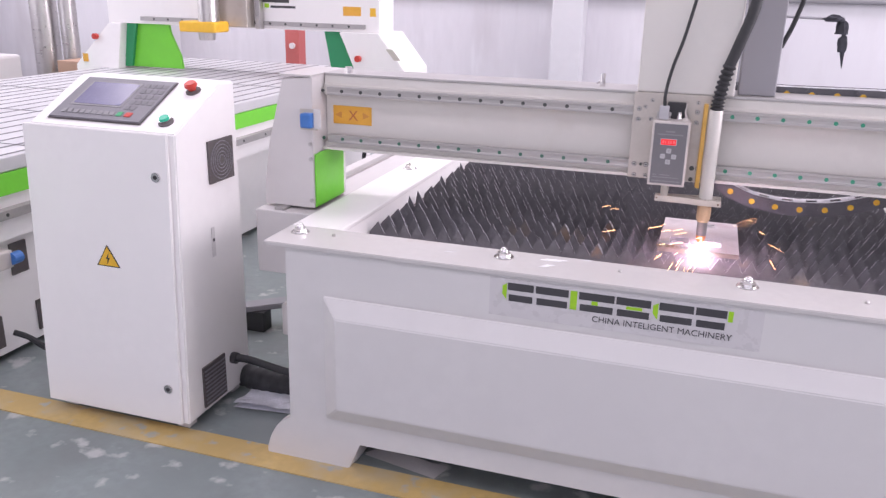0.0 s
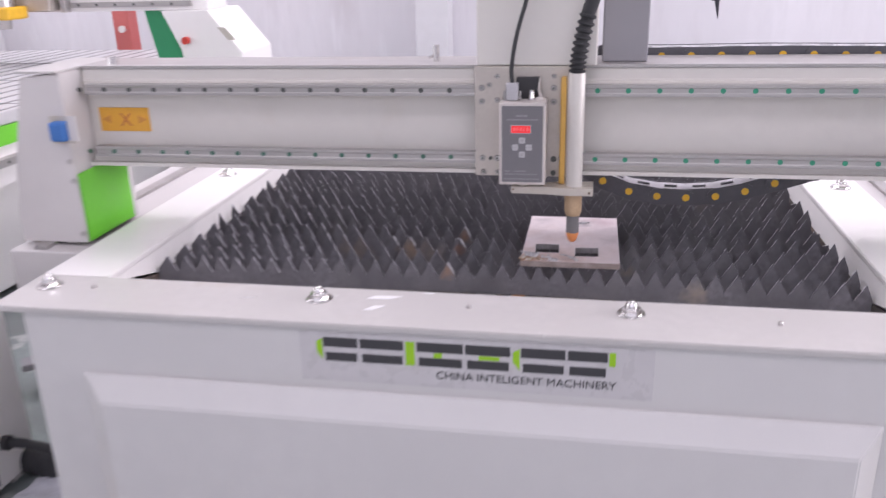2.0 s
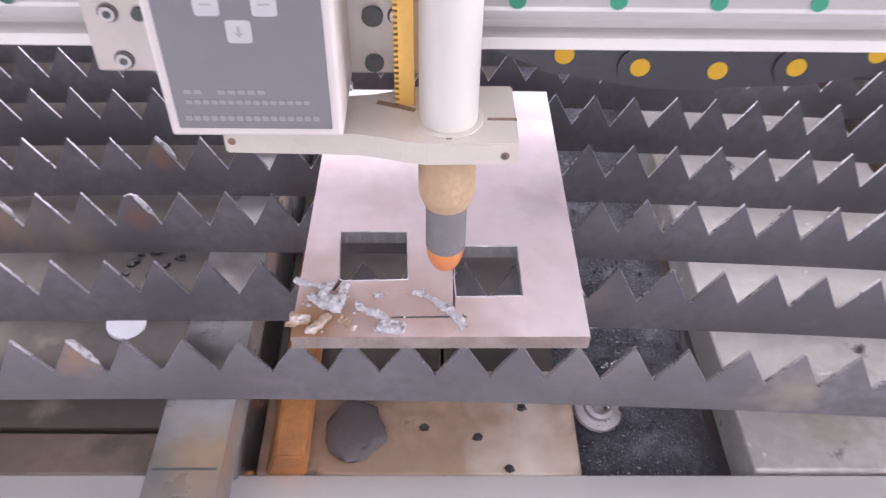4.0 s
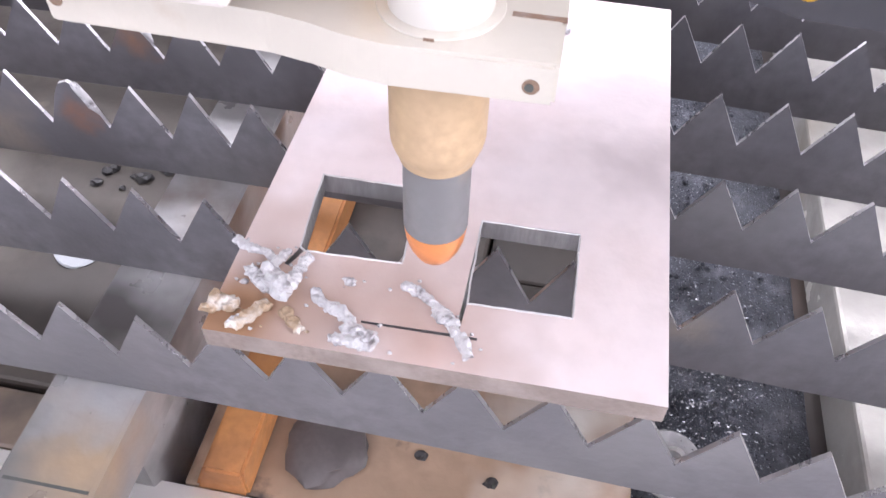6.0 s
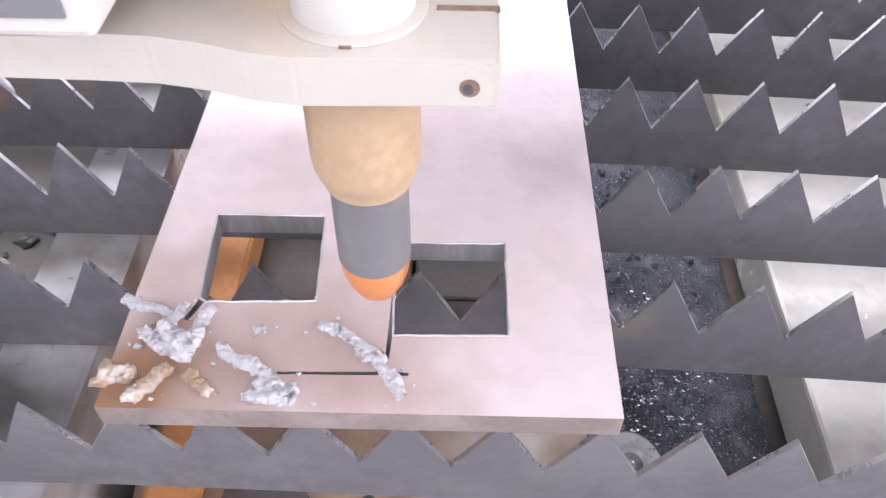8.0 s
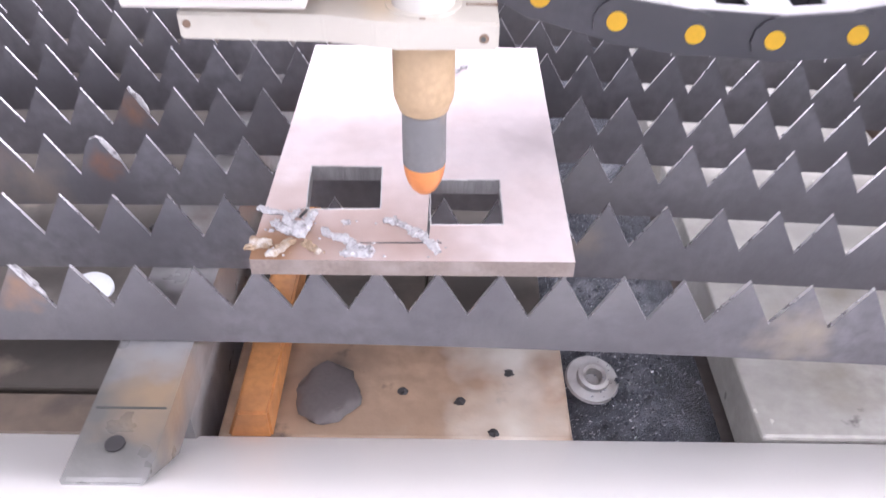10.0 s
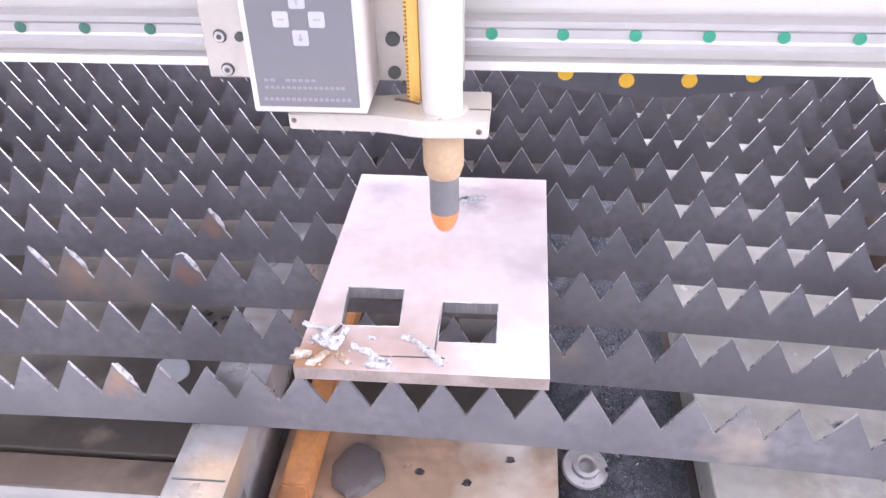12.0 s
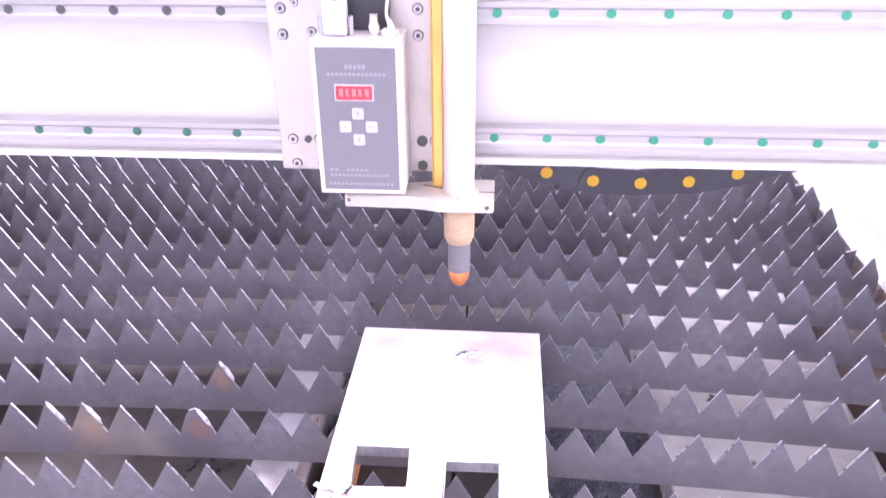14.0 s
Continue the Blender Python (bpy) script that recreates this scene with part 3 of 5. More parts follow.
part("rusty_strip", prism([(0.956, 0.4455), (0.990, 0.4455), (0.990, 0.474), (0.966, 0.474)], "y", -0.097, 0.24, bevel=0.002), M["rust"], table, "orange rusted steel strip")
# tray sheets
for x0, x1, y0, y1, z, m, words in (
        (0.9475, 1.215, -0.096, 0.012, 0.445, "brown", "brown rusty sheet in the tray"),
        # Behind the rusty sheet the tray is very dark brown.
        (0.9475, 1.100, 0.016, 0.90, 0.441, "darksheet", "dark brown sheet in the tray"),
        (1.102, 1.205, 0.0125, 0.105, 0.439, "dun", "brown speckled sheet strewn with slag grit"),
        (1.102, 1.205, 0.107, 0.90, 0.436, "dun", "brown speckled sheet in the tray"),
        (1.355, 1.610, -0.096, 0.90, 0.452, "pale", "pale stained sheet in the tray"),
        (0.230, 0.880, -0.096, -0.055, 0.445, "umber", "sooty brown sheet in the tray"),
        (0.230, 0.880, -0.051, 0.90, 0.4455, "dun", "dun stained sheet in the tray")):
    part("tray_sheet", box(x0, x1, y0, y1, 0.40, z, 0.003), M[m], table, words)

for x0, x1, y0, y1 in ((0.735, 0.80, -0.335, -0.318), (0.742, 0.778, -0.385, -0.362), (0.50, 0.53, -0.36, -0.352), (0.84, 0.852, -0.30, -0.296)):
    part("paint_chip", prism([(x0, y0), (x1 - 0.02, y0 + 0.002), (x1, y1), (x0 + 0.015, y1 - 0.003)], "z", TOP + 0.0001, TOP + 0.0011), M["chip"], table)
# slag beads that run down worn teeth
for row, x in ((3, 0.8439), (2, 0.6881), (2, 0.7268), (2, 0.8429), (0, 0.8419)):
    bead = lump(0, 0, 0, 0.0135, 0.0026, 0.0028, row * 9 + int(x * 50), 0.45, 3)
    bmesh.ops.transform(bead, verts=bead.verts[:], matrix=pose(x + 0.0075, slat_y(row, x), 0.5935, 0, 61, 0))
    part("slag_bead", bead, M["slag"], table, "silvery slag bead on a tooth", smooth="soft")
# rim bolts
def rim_bolt(x, y):
    b = thing("rim_bolt", (x, y, TOP), "chrome domed levelling bolt with washers on the rim", "bolt", group="bolts on the table rim")
    part("washer", lathe(x, y, [(0.0245, TOP), (0.025, TOP + 0.0015), (0.0235, TOP + 0.003), (0.0205, TOP + 0.0032), (0.0205, TOP + 0.0055)], 24), M["chrome"], b, smooth=True)
    part("nut", lathe(x, y, [(0.0165, TOP + 0.0056), (0.0168, TOP + 0.012), (0.0145, TOP + 0.014)], 6), M["chrome"], b)
    part("dome", lathe(x, y, [(0.0105, TOP + 0.0141), (0.0105, TOP + 0.0175), (0.0085, TOP + 0.021), (0.0065, TOP + 0.0235), (0.003, TOP + 0.025)], 20), M["chrome"], b, smooth=True)
    return b


first = rim_bolt(0.096, -0.345)
for x, y in ((0.648, -0.345), (1.209, -0.345), (1.765, -0.345), (0.092, 0.495), (1.765, 0.495), (0.092, 1.3), (1.765, 1.3)):
    copy_thing(first, pose(x, y, TOP))
for x, y in ((0.192, -0.345), (0.927, -0.352), (1.45, -0.36)):
    s = part("rim_screw", lathe(x, y, [(0.0045, TOP), (0.0045, TOP + 0.004), (0.003, TOP + 0.006)], 12), M["steel"], table)

# sticker on the front panel
sticker = thing("sticker", (0.94, -0.4405, 0.56), "clear company sticker with charcoal and lime block shapes", "sticker")
part("film", box(0.640, 1.245, -0.4416, -0.4404, 0.512, 0.606), M["clear"], sticker)
LX, LW, LZ0, LZ1 = 0.671, 0.517, 0.552, 0.597


def blk(m, *uv):
    """A flat shape in shares of the mark's width and height."""
    pts = [(LX + u * LW, LZ0 + v * (LZ1 - LZ0)) for u, v in uv]
    part("mark", prism(pts, "y", -0.4424, -0.4417), M[m], sticker)


def bar_mark(m, u0, u1, v0, v1):
    blk(m, (u0, v0), (u1, v0), (u1, v1), (u0, v1))


# pairs of plain bars with lime accents
for u0, u1 in ((0.024, 0.143), (0.152, 0.300), (0.346, 0.500), (0.508, 0.655), (0.690, 0.832), (0.840, 0.965)):
    bar_mark("logodark", u0, u1, 0.60, 1.0)
    bar_mark("logodark", u0 + 0.006, u1 - 0.004, 0.0, 0.36)
blk("logogreen", (0.0, 0.35), (0.020, 0.05), (0.020, 0.95), (0.0, 0.80))
bar_mark("logogreen", 0.308, 0.338, 0.0, 1.0)
bar_mark("logogreen", 0.402, 0.430, 0.38, 0.58)
bar_mark("logogreen", 0.552, 0.620, 0.40, 0.56)
blk("logogreen", (0.664, 0.40), (0.686, 0.05), (0.686, 0.95), (0.664, 0.80))
bar_mark("logogreen", 0.970, 0.990, 0.45, 1.0)
text("tagline", "CHINA INTELIGENT MACHINERY", 0.0205, pose(0.882, -0.4421, 0.529, 90, 0, 0), M["logodark"], sticker)

# ---- steel plate on the slats ----
OUTER = [(0.9965, -0.097), (1.1965, -0.096), (1.1970, 0.202), (0.9985, 0.203)]
HOLE_A = [(1.0210, 0.0065), (1.0715, 0.0070), (1.0735, -0.0435), (1.0268, -0.0450), (1.0222, -0.0550), (1.0200, -0.0546), (1.0237, -0.0450), (1.0240, -0.0420)]
HOLE_B = [(1.1058, -0.0085), (1.1540, -0.0080), (1.1545, -0.0590), (1.1070, -0.0600), (1.1060, -0.0776), (1.1145, -0.0780), (1.1145, -0.0793), (1.0630, -0.0801), (1.0630, -0.0789), (1.1045, -0.0778), (1.1050, -0.0600)]


def cut_plate(outer, holes, z0, z1):
    """A plate with holes of any outline cut right through."""
    bm = bmesh.new()
    for z in (z0, z1):
        edges = []
        for loop in [outer] + holes:
            vs = [bm.verts.new((x, y, z)) for x, y in loop]
            edges += [bm.edges.new((vs[i], vs[(i + 1) % len(vs)])) for i in range(len(vs))]
        bmesh.ops.triangle_fill(bm, use_beauty=True, use_dissolve=False, edges=edges)
    bm.verts.ensure_lookup_table()
    half, at = len(bm.verts) // 2, 0
    for n, loop in enumerate([outer] + holes):
        for i in range(len(loop)):
            j = at + (i + 1) % len(loop)
            f = bm.faces.new((bm.verts[at + i], bm.verts[j], bm.verts[half + j], bm.verts[half + at + i]))
            f.material_index = 1 if n else 2
        at += len(loop)
    return bm


def fuse(ob, size):
    """Melts the lumps of a mesh into one skin."""
    md = ob.modifiers.new("fuse", "REMESH")
    md.mode, md.voxel_size, md.use_smooth_shade = "VOXEL", size, True
    fused = bpy.data.meshes.new_from_object(ob.evaluated_get(bpy.context.evaluated_depsgraph_get()))
    ob.modifiers.remove(md)
    ob.data = fused


plate = thing("steel_plate", (1.096, 0.06, 0.608), "mild steel plate with two square cut-outs resting on the slat teeth", "steel plate")
part("plate", cut_plate(OUTER, [HOLE_A, HOLE_B], 0.608, 0.62), [M["plate"], M["cut"], M["plateside"]], plate)
SLAG = [
    ("slag", 0.0022, ((0.9933, -0.0450), (1.0008, -0.0485), (1.0098, -0.0500), (1.0168, -0.0540))),
    ("slag", 0.0045, ((1.0118, -0.0600), (1.0178, -0.0645), (1.0228, -0.0690), (1.0258, -0.0720))),
    ("slag", 0.0032, ((1.0078, -0.0630), (1.0128, -0.0670), (1.0198, -0.0710))),
    ("slag", 0.0024, ((1.0273, -0.0580), (1.0278, -0.0640), (1.0273, -0.0700))),
    ("slagrust", 0.0030, ((0.9953, -0.0880), (0.9968, -0.0800), (1.0028, -0.0810), (1.0058, -0.0840))),
    ("slagrust", 0.0026, ((1.0088, -0.0940), (1.0118, -0.0900), (1.0158, -0.0840), (1.0208, -0.0780))),
    ("slag", 0.0022, ((1.0078, -0.0925), (1.0108, -0.0905), (1.0133, -0.0885))),
    ("slagrust", 0.0024, ((1.0288, -0.0810), (1.0328, -0.0850), (1.0388, -0.0900))),
    ("slag", 0.0026, ((1.0388, -0.0670), (1.0448, -0.0740), (1.0528, -0.0765), (1.0598, -0.0805))),
    ("slag", 0.0036, ((1.0568, -0.0830), (1.0628, -0.0865), (1.0698, -0.0890))),
    ("slag", 0.0028, ((1.0538, -0.0910), (1.0608, -0.0905), (1.0718, -0.0925))),
    ("slag", 0.0022, ((1.0768, -0.0560), (1.0848, -0.0595), (1.0928, -0.0640), (1.0988, -0.0690))),
    ("slag", 0.0028, ((1.0968, -0.0690), (1.1008, -0.0720), (1.1033, -0.0745))),
    ("slag", 0.0026, ((1.1068, -0.0795), (1.1088, -0.0830), (1.1123, -0.0900))),
    ("slag", 0.0024, ((1.1065, 0.1485), (1.1155, 0.1555), (1.1255, 0.1605), (1.1345, 0.1615))),
    ("slag", 0.0020, ((1.1205, 0.1525), (1.1275, 0.1555))),
    ("capdark", 0.0022, ((1.1064, 0.1515), (1.1115, 0.1570), (1.1170, 0.1602))),
    ("slag", 0.0018, ((1.0508, -0.0590), (1.0548, -0.0595))),
    ("slag", 0.0024, ((1.0305, -0.0480), (1.0290, -0.0540), (1.0265, -0.0600))),
    ("slag", 0.0020, ((1.0198, -0.0480), (1.0172, -0.0530), (1.0150, -0.0590))),
    ("slag", 0.0020, ((1.1010, -0.0730), (1.1040, -0.0765), (1.1085, -0.0800))),
]
sg = random.Random(5)
for n, (m, r, line) in enumerate(SLAG):
    pts = curve_points([(x, y, 0.6203 + 0.25 * r) for x, y in line], 16) if len(line) > 2 else [(line[0][0] + (line[-1][0] - line[0][0]) * k / 8, line[0][1] + (line[-1][1] - line[0][1]) * k / 8, 0.6205) for k in range(9)]
    bm = tube(pts, r, 22)
    bm.normal_update()
    for v in bm.verts:
        p = v.co / r
        k = 0.75 * noise.noise(p * 0.6 + Vector((n, 0, 0))) + 0.5 * noise.noise(p * 1.4) + 0.22 * noise.noise(p * 3.1)
        v.co += v.normal * r * k
        v.co.z = max(0.6195, 0.6202 + (v.co.z - 0.6202) * 0.8)
    # knobs along the run, fused into it
    for k in range(4 + len(line) * 2):
        px, py, pz = pts[sg.randrange(1, len(pts) - 1)]
        q = r * sg.uniform(0.45, 0.9)
        px, py = min(max(px + sg.uniform(-0.7, 0.7) * r, 0.999), 1.19), max(py + sg.uniform(-0.6, 0.6) * r, -0.0935)
        lump(px, py, 0.6205, q * sg.uniform(0.9, 1.4), q, q * sg.uniform(0.8, 1.3), 40 * n + k, 0.75, 2, bm)
    ob = part("slag", bm, M[m], plate, smooth="soft")
    fuse(ob, 0.0004)
    # a crumb or two beside it
    for k in range(2):
        px, py, pz = pts[sg.randrange(len(pts))]
        px, py = min(max(px + sg.choice((-1, 1)) * r * sg.uniform(2, 3.5), 1.0), 1.19), max(py + sg.uniform(-2, 2) * r, -0.093)
        q = r * sg.uniform(0.18, 0.38)
        part("slag_crumb", lump(px, py, 0.6203, q * 1.3, q, q, 90 * n + k, 0.6, 2), M[m], plate, smooth="soft")
for ring_ in (HOLE_A[:4] + [(1.0240, -0.0425)], HOLE_B[:4]):
    for pa, pb in zip(ring_, ring_[1:] + ring_[:1]):
        bm = bmesh.new()
        pts = [(pa[0] + (pb[0] - pa[0]) * k / 8 + sg.uniform(-1, 1) * 0.0003, pa[1] + (pb[1] - pa[1]) * k / 8 + sg.uniform(-1, 1) * 0.0003, 0.6199) for k in range(9)]
        tube(pts, 0.0005, 6, bm)
        part("burr", bm, M["bar"], plate, "bright burr along the cut")

# a stray offcut in the tray
off = thing("offcut", (0.801, 0.063, 0.445), "small round pale steel offcut lying on the tray sheet", "offcut")
part("disc", rod((0.801, 0.063, 0.4458), (0.802, 0.062, 0.4508), 0.018, seg=28, bevel=0.001), M["disc"], off)
# grit heaps in the tray
heap = bmesh.new()
for k in range(520):
    gx, gy = rnd.gauss(1.27, 0.032), rnd.uniform(-0.09, 0.45)
    s = rnd.uniform(0.0009, 0.0032)
    lump(min(max(gx, 1.215), 1.345), gy, 0.392 + 0.03 * math.exp(-((gx - 1.28) / 0.035) ** 2), s, s, s, k, 0.6, 1, heap)
ob = part("slag_grit", heap, M["grit"], None, "glittering dark slag grit heaped in the tray")
tagged(ob, category="slag grit", kind="stuff")
ridge = bmesh.new()
for i in range(0, 41):
    for j in range(0, 13):
        x, y = 1.21 + 0.14 * j / 12, -0.115 + 1.0 * i / 40
        ridge.verts.new((x, y, 0.388 + 0.035 * math.sin(math.pi * j / 12) * (0.6 + 0.4 * noise.noise(Vector((x * 20, y * 14, 0)))) + 0.004 * noise.noise(Vector((x * 90, y * 90, 2)))))
ridge.verts.ensure_lookup_table()
for i in range(40):
    for j in range(12):
        a = i * 13 + j
        ridge.faces.new((ridge.verts[a], ridge.verts[a + 1], ridge.verts[a + 14], ridge.verts[a + 13]))
ob = part("slag_heap", ridge, M["grit"], None, "dark heap of slag dust in the tray", smooth=True)
tagged(ob, category="slag", kind="stuff")
# Flat dark lump with an uneven outline.
puck = thing("slag_puck", (1.026, -0.055, 0.445), "dark round puck on the tray sheet", "slag")
part("puck", lump(1.026, -0.055, 0.447, 0.026, 0.030, 0.009, 77, 0.22, 3), M["vent"], puck, smooth=True)
for n, (x, y) in enumerate(((1.13, -0.06), (1.155, -0.09), (1.17, -0.03), (1.10, -0.10), (1.19, -0.10), (1.085, -0.05))):
    s = thing("slag_crumb", (x, y, 0.445), "small dark slag crumb on the brown sheet", "slag", group="crumbs in the tray")
    part("crumb", lump(x, y, 0.4455, 0.0042, 0.0036, 0.003, 90 + n, 0.5, 2), M["black"], s)
for n in range(9):
    x, y, r = 0.79 + rnd.gauss(0, 0.022), 0.145 + rnd.gauss(0, 0.012), rnd.uniform(0.003, 0.0075)
    s = thing("slag_crumb", (x, y, 0.4455), "small black slag crumb on the dun sheet", "slag", group="crumbs in the tray")
    part("crumb", lump(x, y, 0.4465, r, r * 0.8, r * 0.6, 140 + n, 0.5, 2), M["black"], s)
RNX, RNY = 1.244, -0.010
ring = thing("steel_ring", (RNX, RNY, 0.41), "flanged steel ring half sunk in the slag", "ring")
bm = lathe(RNX, RNY, [(0.009, 0.412), (0.021, 0.414), (0.0235, 0.4165), (0.022, 0.4185), (0.014, 0.4195), (0.0135, 0.424), (0.010, 0.4255), (0.0075, 0.4235), (0.007, 0.414)], 28)
bmesh.ops.rotate(bm, verts=bm.verts[:], cent=(RNX, RNY, 0.418), matrix=Matrix.Rotation(math.radians(14), 3, (1, 0.5, 0)))
part("flange", bm, M["bar"], ring, smooth=True)
# Tiny pale flakes added to stand in for glints on the slag.
flakes = bmesh.new()
for k in range(420):
    fx, fy = rnd.gauss(1.262, 0.026), (rnd.gauss(0.04, 0.04) if k % 2 else rnd.uniform(-0.09, 0.35))
    fx = min(max(fx, 1.22), 1.34)
    q = rnd.uniform(0.0003, 0.0010)
    lump(fx, fy, 0.398 + 0.03 * math.sin(math.pi * (fx - 1.21) / 0.14), q * 1.6, q, q * 0.7, 300 + k, 0.6, 1, flakes)
ob = part("slag_flakes", flakes, M["glint"], None, "bright slag flakes standing in for glints on the grit")
tagged(ob, category="slag flakes", kind="stuff")

# ---- gantry ----
gantry = thing("gantry", (0.93, 0.08, 0.60), "cream-white gantry beam with linear rails across the cutting table", "gantry")
GX0, GX1 = -0.006, 1.866
web = [(0.020, 0.776), (0.020, 0.797), (0.038, 0.800), (0.038, 0.934), (0.020, 0.937), (0.020, 0.966), (0.028, 0.970), (0.028, 0.992), (0.17, 0.992), (0.17, 0.776)]
part("beam", prism(web, "x", GX0, GX1, bevel=0.0015), M["gantry"], gantry)
part("top_strip", box(GX0, GX1, 0.0265, 0.17, 0.9925, 1.0, 0.001), M["rail"], gantry, "grey steel strip on the beam")
part("bottom_lip", box(GX0, GX1, 0.006, 0.020, 0.776, 0.784), M["gantry"], gantry)
for name_, z in (("rail", 0.811), ("rail", 0.951)):
    part("rail", prism([(0.0, z - 0.0115), (0.0195, z - 0.0115), (0.0195, z + 0.0115), (0.0, z + 0.0115), (0.0, z + 0.006), (0.0015, z + 0.004), (0.0015, z - 0.004), (0.0, z - 0.006)], "x", GX0 + 0.02, GX1 - 0.02), M["rail"], gantry)
    mesh = {}
    for i in range(0, 31):
        if 15 < i < 18:
            continue
        m = "cap" if i >= 15 else ("capdim" if z < 0.9 else "capdark")
        if m not in mesh:
            mesh[m] = part("cap", rod((0, 0.0016, z), (0, 0.0004, z), 0.0052, seg=14), M[m], gantry)
            mesh[m].location = (0.06 * i, 0, 0)
        else:
            c = part("cap", None, None, gantry, mesh=mesh[m].data)
            c.location = (0.06 * i, 0, 0)
for side, sx in ((1, -0.008), (-1, 1.868)):
    face = [(sx, 0.606), (sx - side * 0.167, 0.606), (sx - side * 0.165, 0.66), (sx - side * 0.143, 0.80), (sx - side * 0.095, 0.984), (sx, 0.994)]
    part("upright", prism(face, "y", -0.055, 0.17, bevel=0.002), M["white"], gantry)
    part("green_panel", prism([(-0.053, 0.610), (0.14, 0.610), (0.14, 0.775), (-0.053, 0.770)], "x", sx + side * 0.0025, sx + side * 0.006), M["green"], gantry, "lime green inner face of the upright")
    part("top_plate", box(sx - side * 0.10 if side > 0 else sx, sx if side > 0 else sx + 0.10, -0.06, 0.18, 0.9945, 1.0, 0.001), M["rim"], gantry)
    for z in (0.63, 0.755, 0.80):
        part("bolt", rod((sx - side * 0.008, -0.0555, z), (sx - side * 0.008, -0.060, z), 0.006, seg=10), M["steel"], gantry)
knob = part("switch", box(-0.035, 0.002, -0.085, -0.056, 0.850, 0.893, 0.006), M["blue"], gantry, "blue limit switch block")
part("switch_plate", box(-0.046, 0.010, -0.0585, -0.0562, 0.842, 0.903), M["bracket"], knob, "")
part("switch_arm", box(0.003, 0.026, -0.07, -0.066, 0.850, 0.905), M["white"], knob)
sg = part("axis_sticker", box(0.016, 0.139, 0.0355, 0.0376, 0.851, 0.905), M["sign"], gantry, "orange axis sticker")
text("axis_letter", "X", 0.042, pose(0.066, 0.0350, 0.863, 90, 0, 0), M["signdark"], sg)
for s in (-1, 1):
    cx = 0.0775 + s * 0.042
    part("arrow", prism([(cx + s * 0.014, 0.878), (cx - s * 0.008, 0.888), (cx - s * 0.008, 0.868)], "y", 0.0348, 0.0354), M["arrowprint"], sg)
eye = part("eye_bolt", rod((0.80, 0.08, 1.0), (0.80, 0.08, 1.035), 0.007, seg=12), M["chrome"], gantry)
part("nipple", rod((0.806, 0.08, 1.02), (0.784, 0.08, 1.008), 0.003, seg=8), M["chrome"], eye)
part("cap_nut", rod((0.062, 0.05, 1.0), (0.062, 0.05, 1.018), 0.011, seg=6), M["chrome"], gantry)

# carriage
car = part("carriage_plate", box(0.900, 1.118, -0.034, -0.024, 0.782, 1.004, 0.0015), M["alu"], gantry, "milled aluminium carriage plate, stained")
for x0 in (0.905, 1.06):
    for z in (0.811, 0.951):
        part("bearing_block", box(x0, x0 + 0.052, -0.0235, -0.0008, z - 0.018, z + 0.018, 0.001), M["capdark"], car)
for x, z, r in ((0.915, 0.962, .0045), (0.930, 0.968, .0035), (0.915, 0.935, .0045), (0.915, 0.819, .0045), (0.932, 0.819, .004), (0.917, 0.790, .0045), (0.946, 0.938, .004), (0.946, 0.79, .004), (1.058, 0.962, .0045), (1.058, 0.935, .0045), (1.06, 0.819, .006), (1.074, 0.819, .0045), (1.06, 0.79, .0055), (0.946, 0.985, .0035), (1.058, 0.985, .0035), (0.945, 0.819, .005)):
    dark = (x, z) in ((1.06, 0.819), (1.06, 0.79), (0.932, 0.819))
    part("screw", rod((x, -0.034, z), (x, -0.0365, z), r, seg=16), M["capdark"] if dark else M["steel"], car)
    if not dark:
        part("socket", rod((x, -0.0363, z), (x, -0.0368, z), r * 0.55, seg=6), M["capdark"], car)
        part("counterbore", rod((x, -0.0338, z), (x, -0.0345, z), r * 1.3, seg=18), M["vent"], car)
part("rack", box(1.0745, 1.083, -0.052, -0.0345, 0.772, 0.985), M["rack"], car, "brass-coloured toothed rack")
tm = None
for k in range(62):
    z = 0.774 + k * 0.0034
    if tm is None:
        tm = part("tooth", box(1.0720, 1.0748, -0.052, -0.036, 0, 0.0017), M["rack"], car)
        tm.location = (0, 0, z)
    else:
        part("tooth", None, None, car, mesh=tm.data).location = (0, 0, z)
zc = part("z_cover", box(0.905, 1.14, -0.030, 0.13, 1.0045, 1.62, 0.004), M["gantry"], gantry, "tall cream cover over the lift axis")
stay = part("back_stay", box(1.15, 1.24, 0.06, 0.12, 1.0, 1.5, 0.003), M["darkcol"], gantry, "grey cable bracket")

# height controller box
hc = part("height_controller", box(0.956, 1.0465, -0.094, -0.0345, 0.780, 0.943, 0.002), M["frame"], gantry, "height controller box with a dark grey foil front")
part("foil", box(0.9615, 1.041, -0.0952, -0.0942, 0.786, 0.937), M["grey"], hc)
part("display_frame", box(0.9785, 1.0185, -0.0962, -0.0954, 0.8835, 0.9005), M["pale_key"], hc)
part("display", box(0.9802, 1.0168, -0.0968, -0.0963, 0.8850, 0.8990), M["display"], hc, "red lit digit display")
for k, w in enumerate((0.004, 0.003, 0.004, 0.003, 0.004)):
    part("digit", box(0.9835 + 0.0065 * k, 0.9835 + 0.0065 * k + w, -0.0971, -0.0969, 0.8885, 0.896), M["digit"], hc)
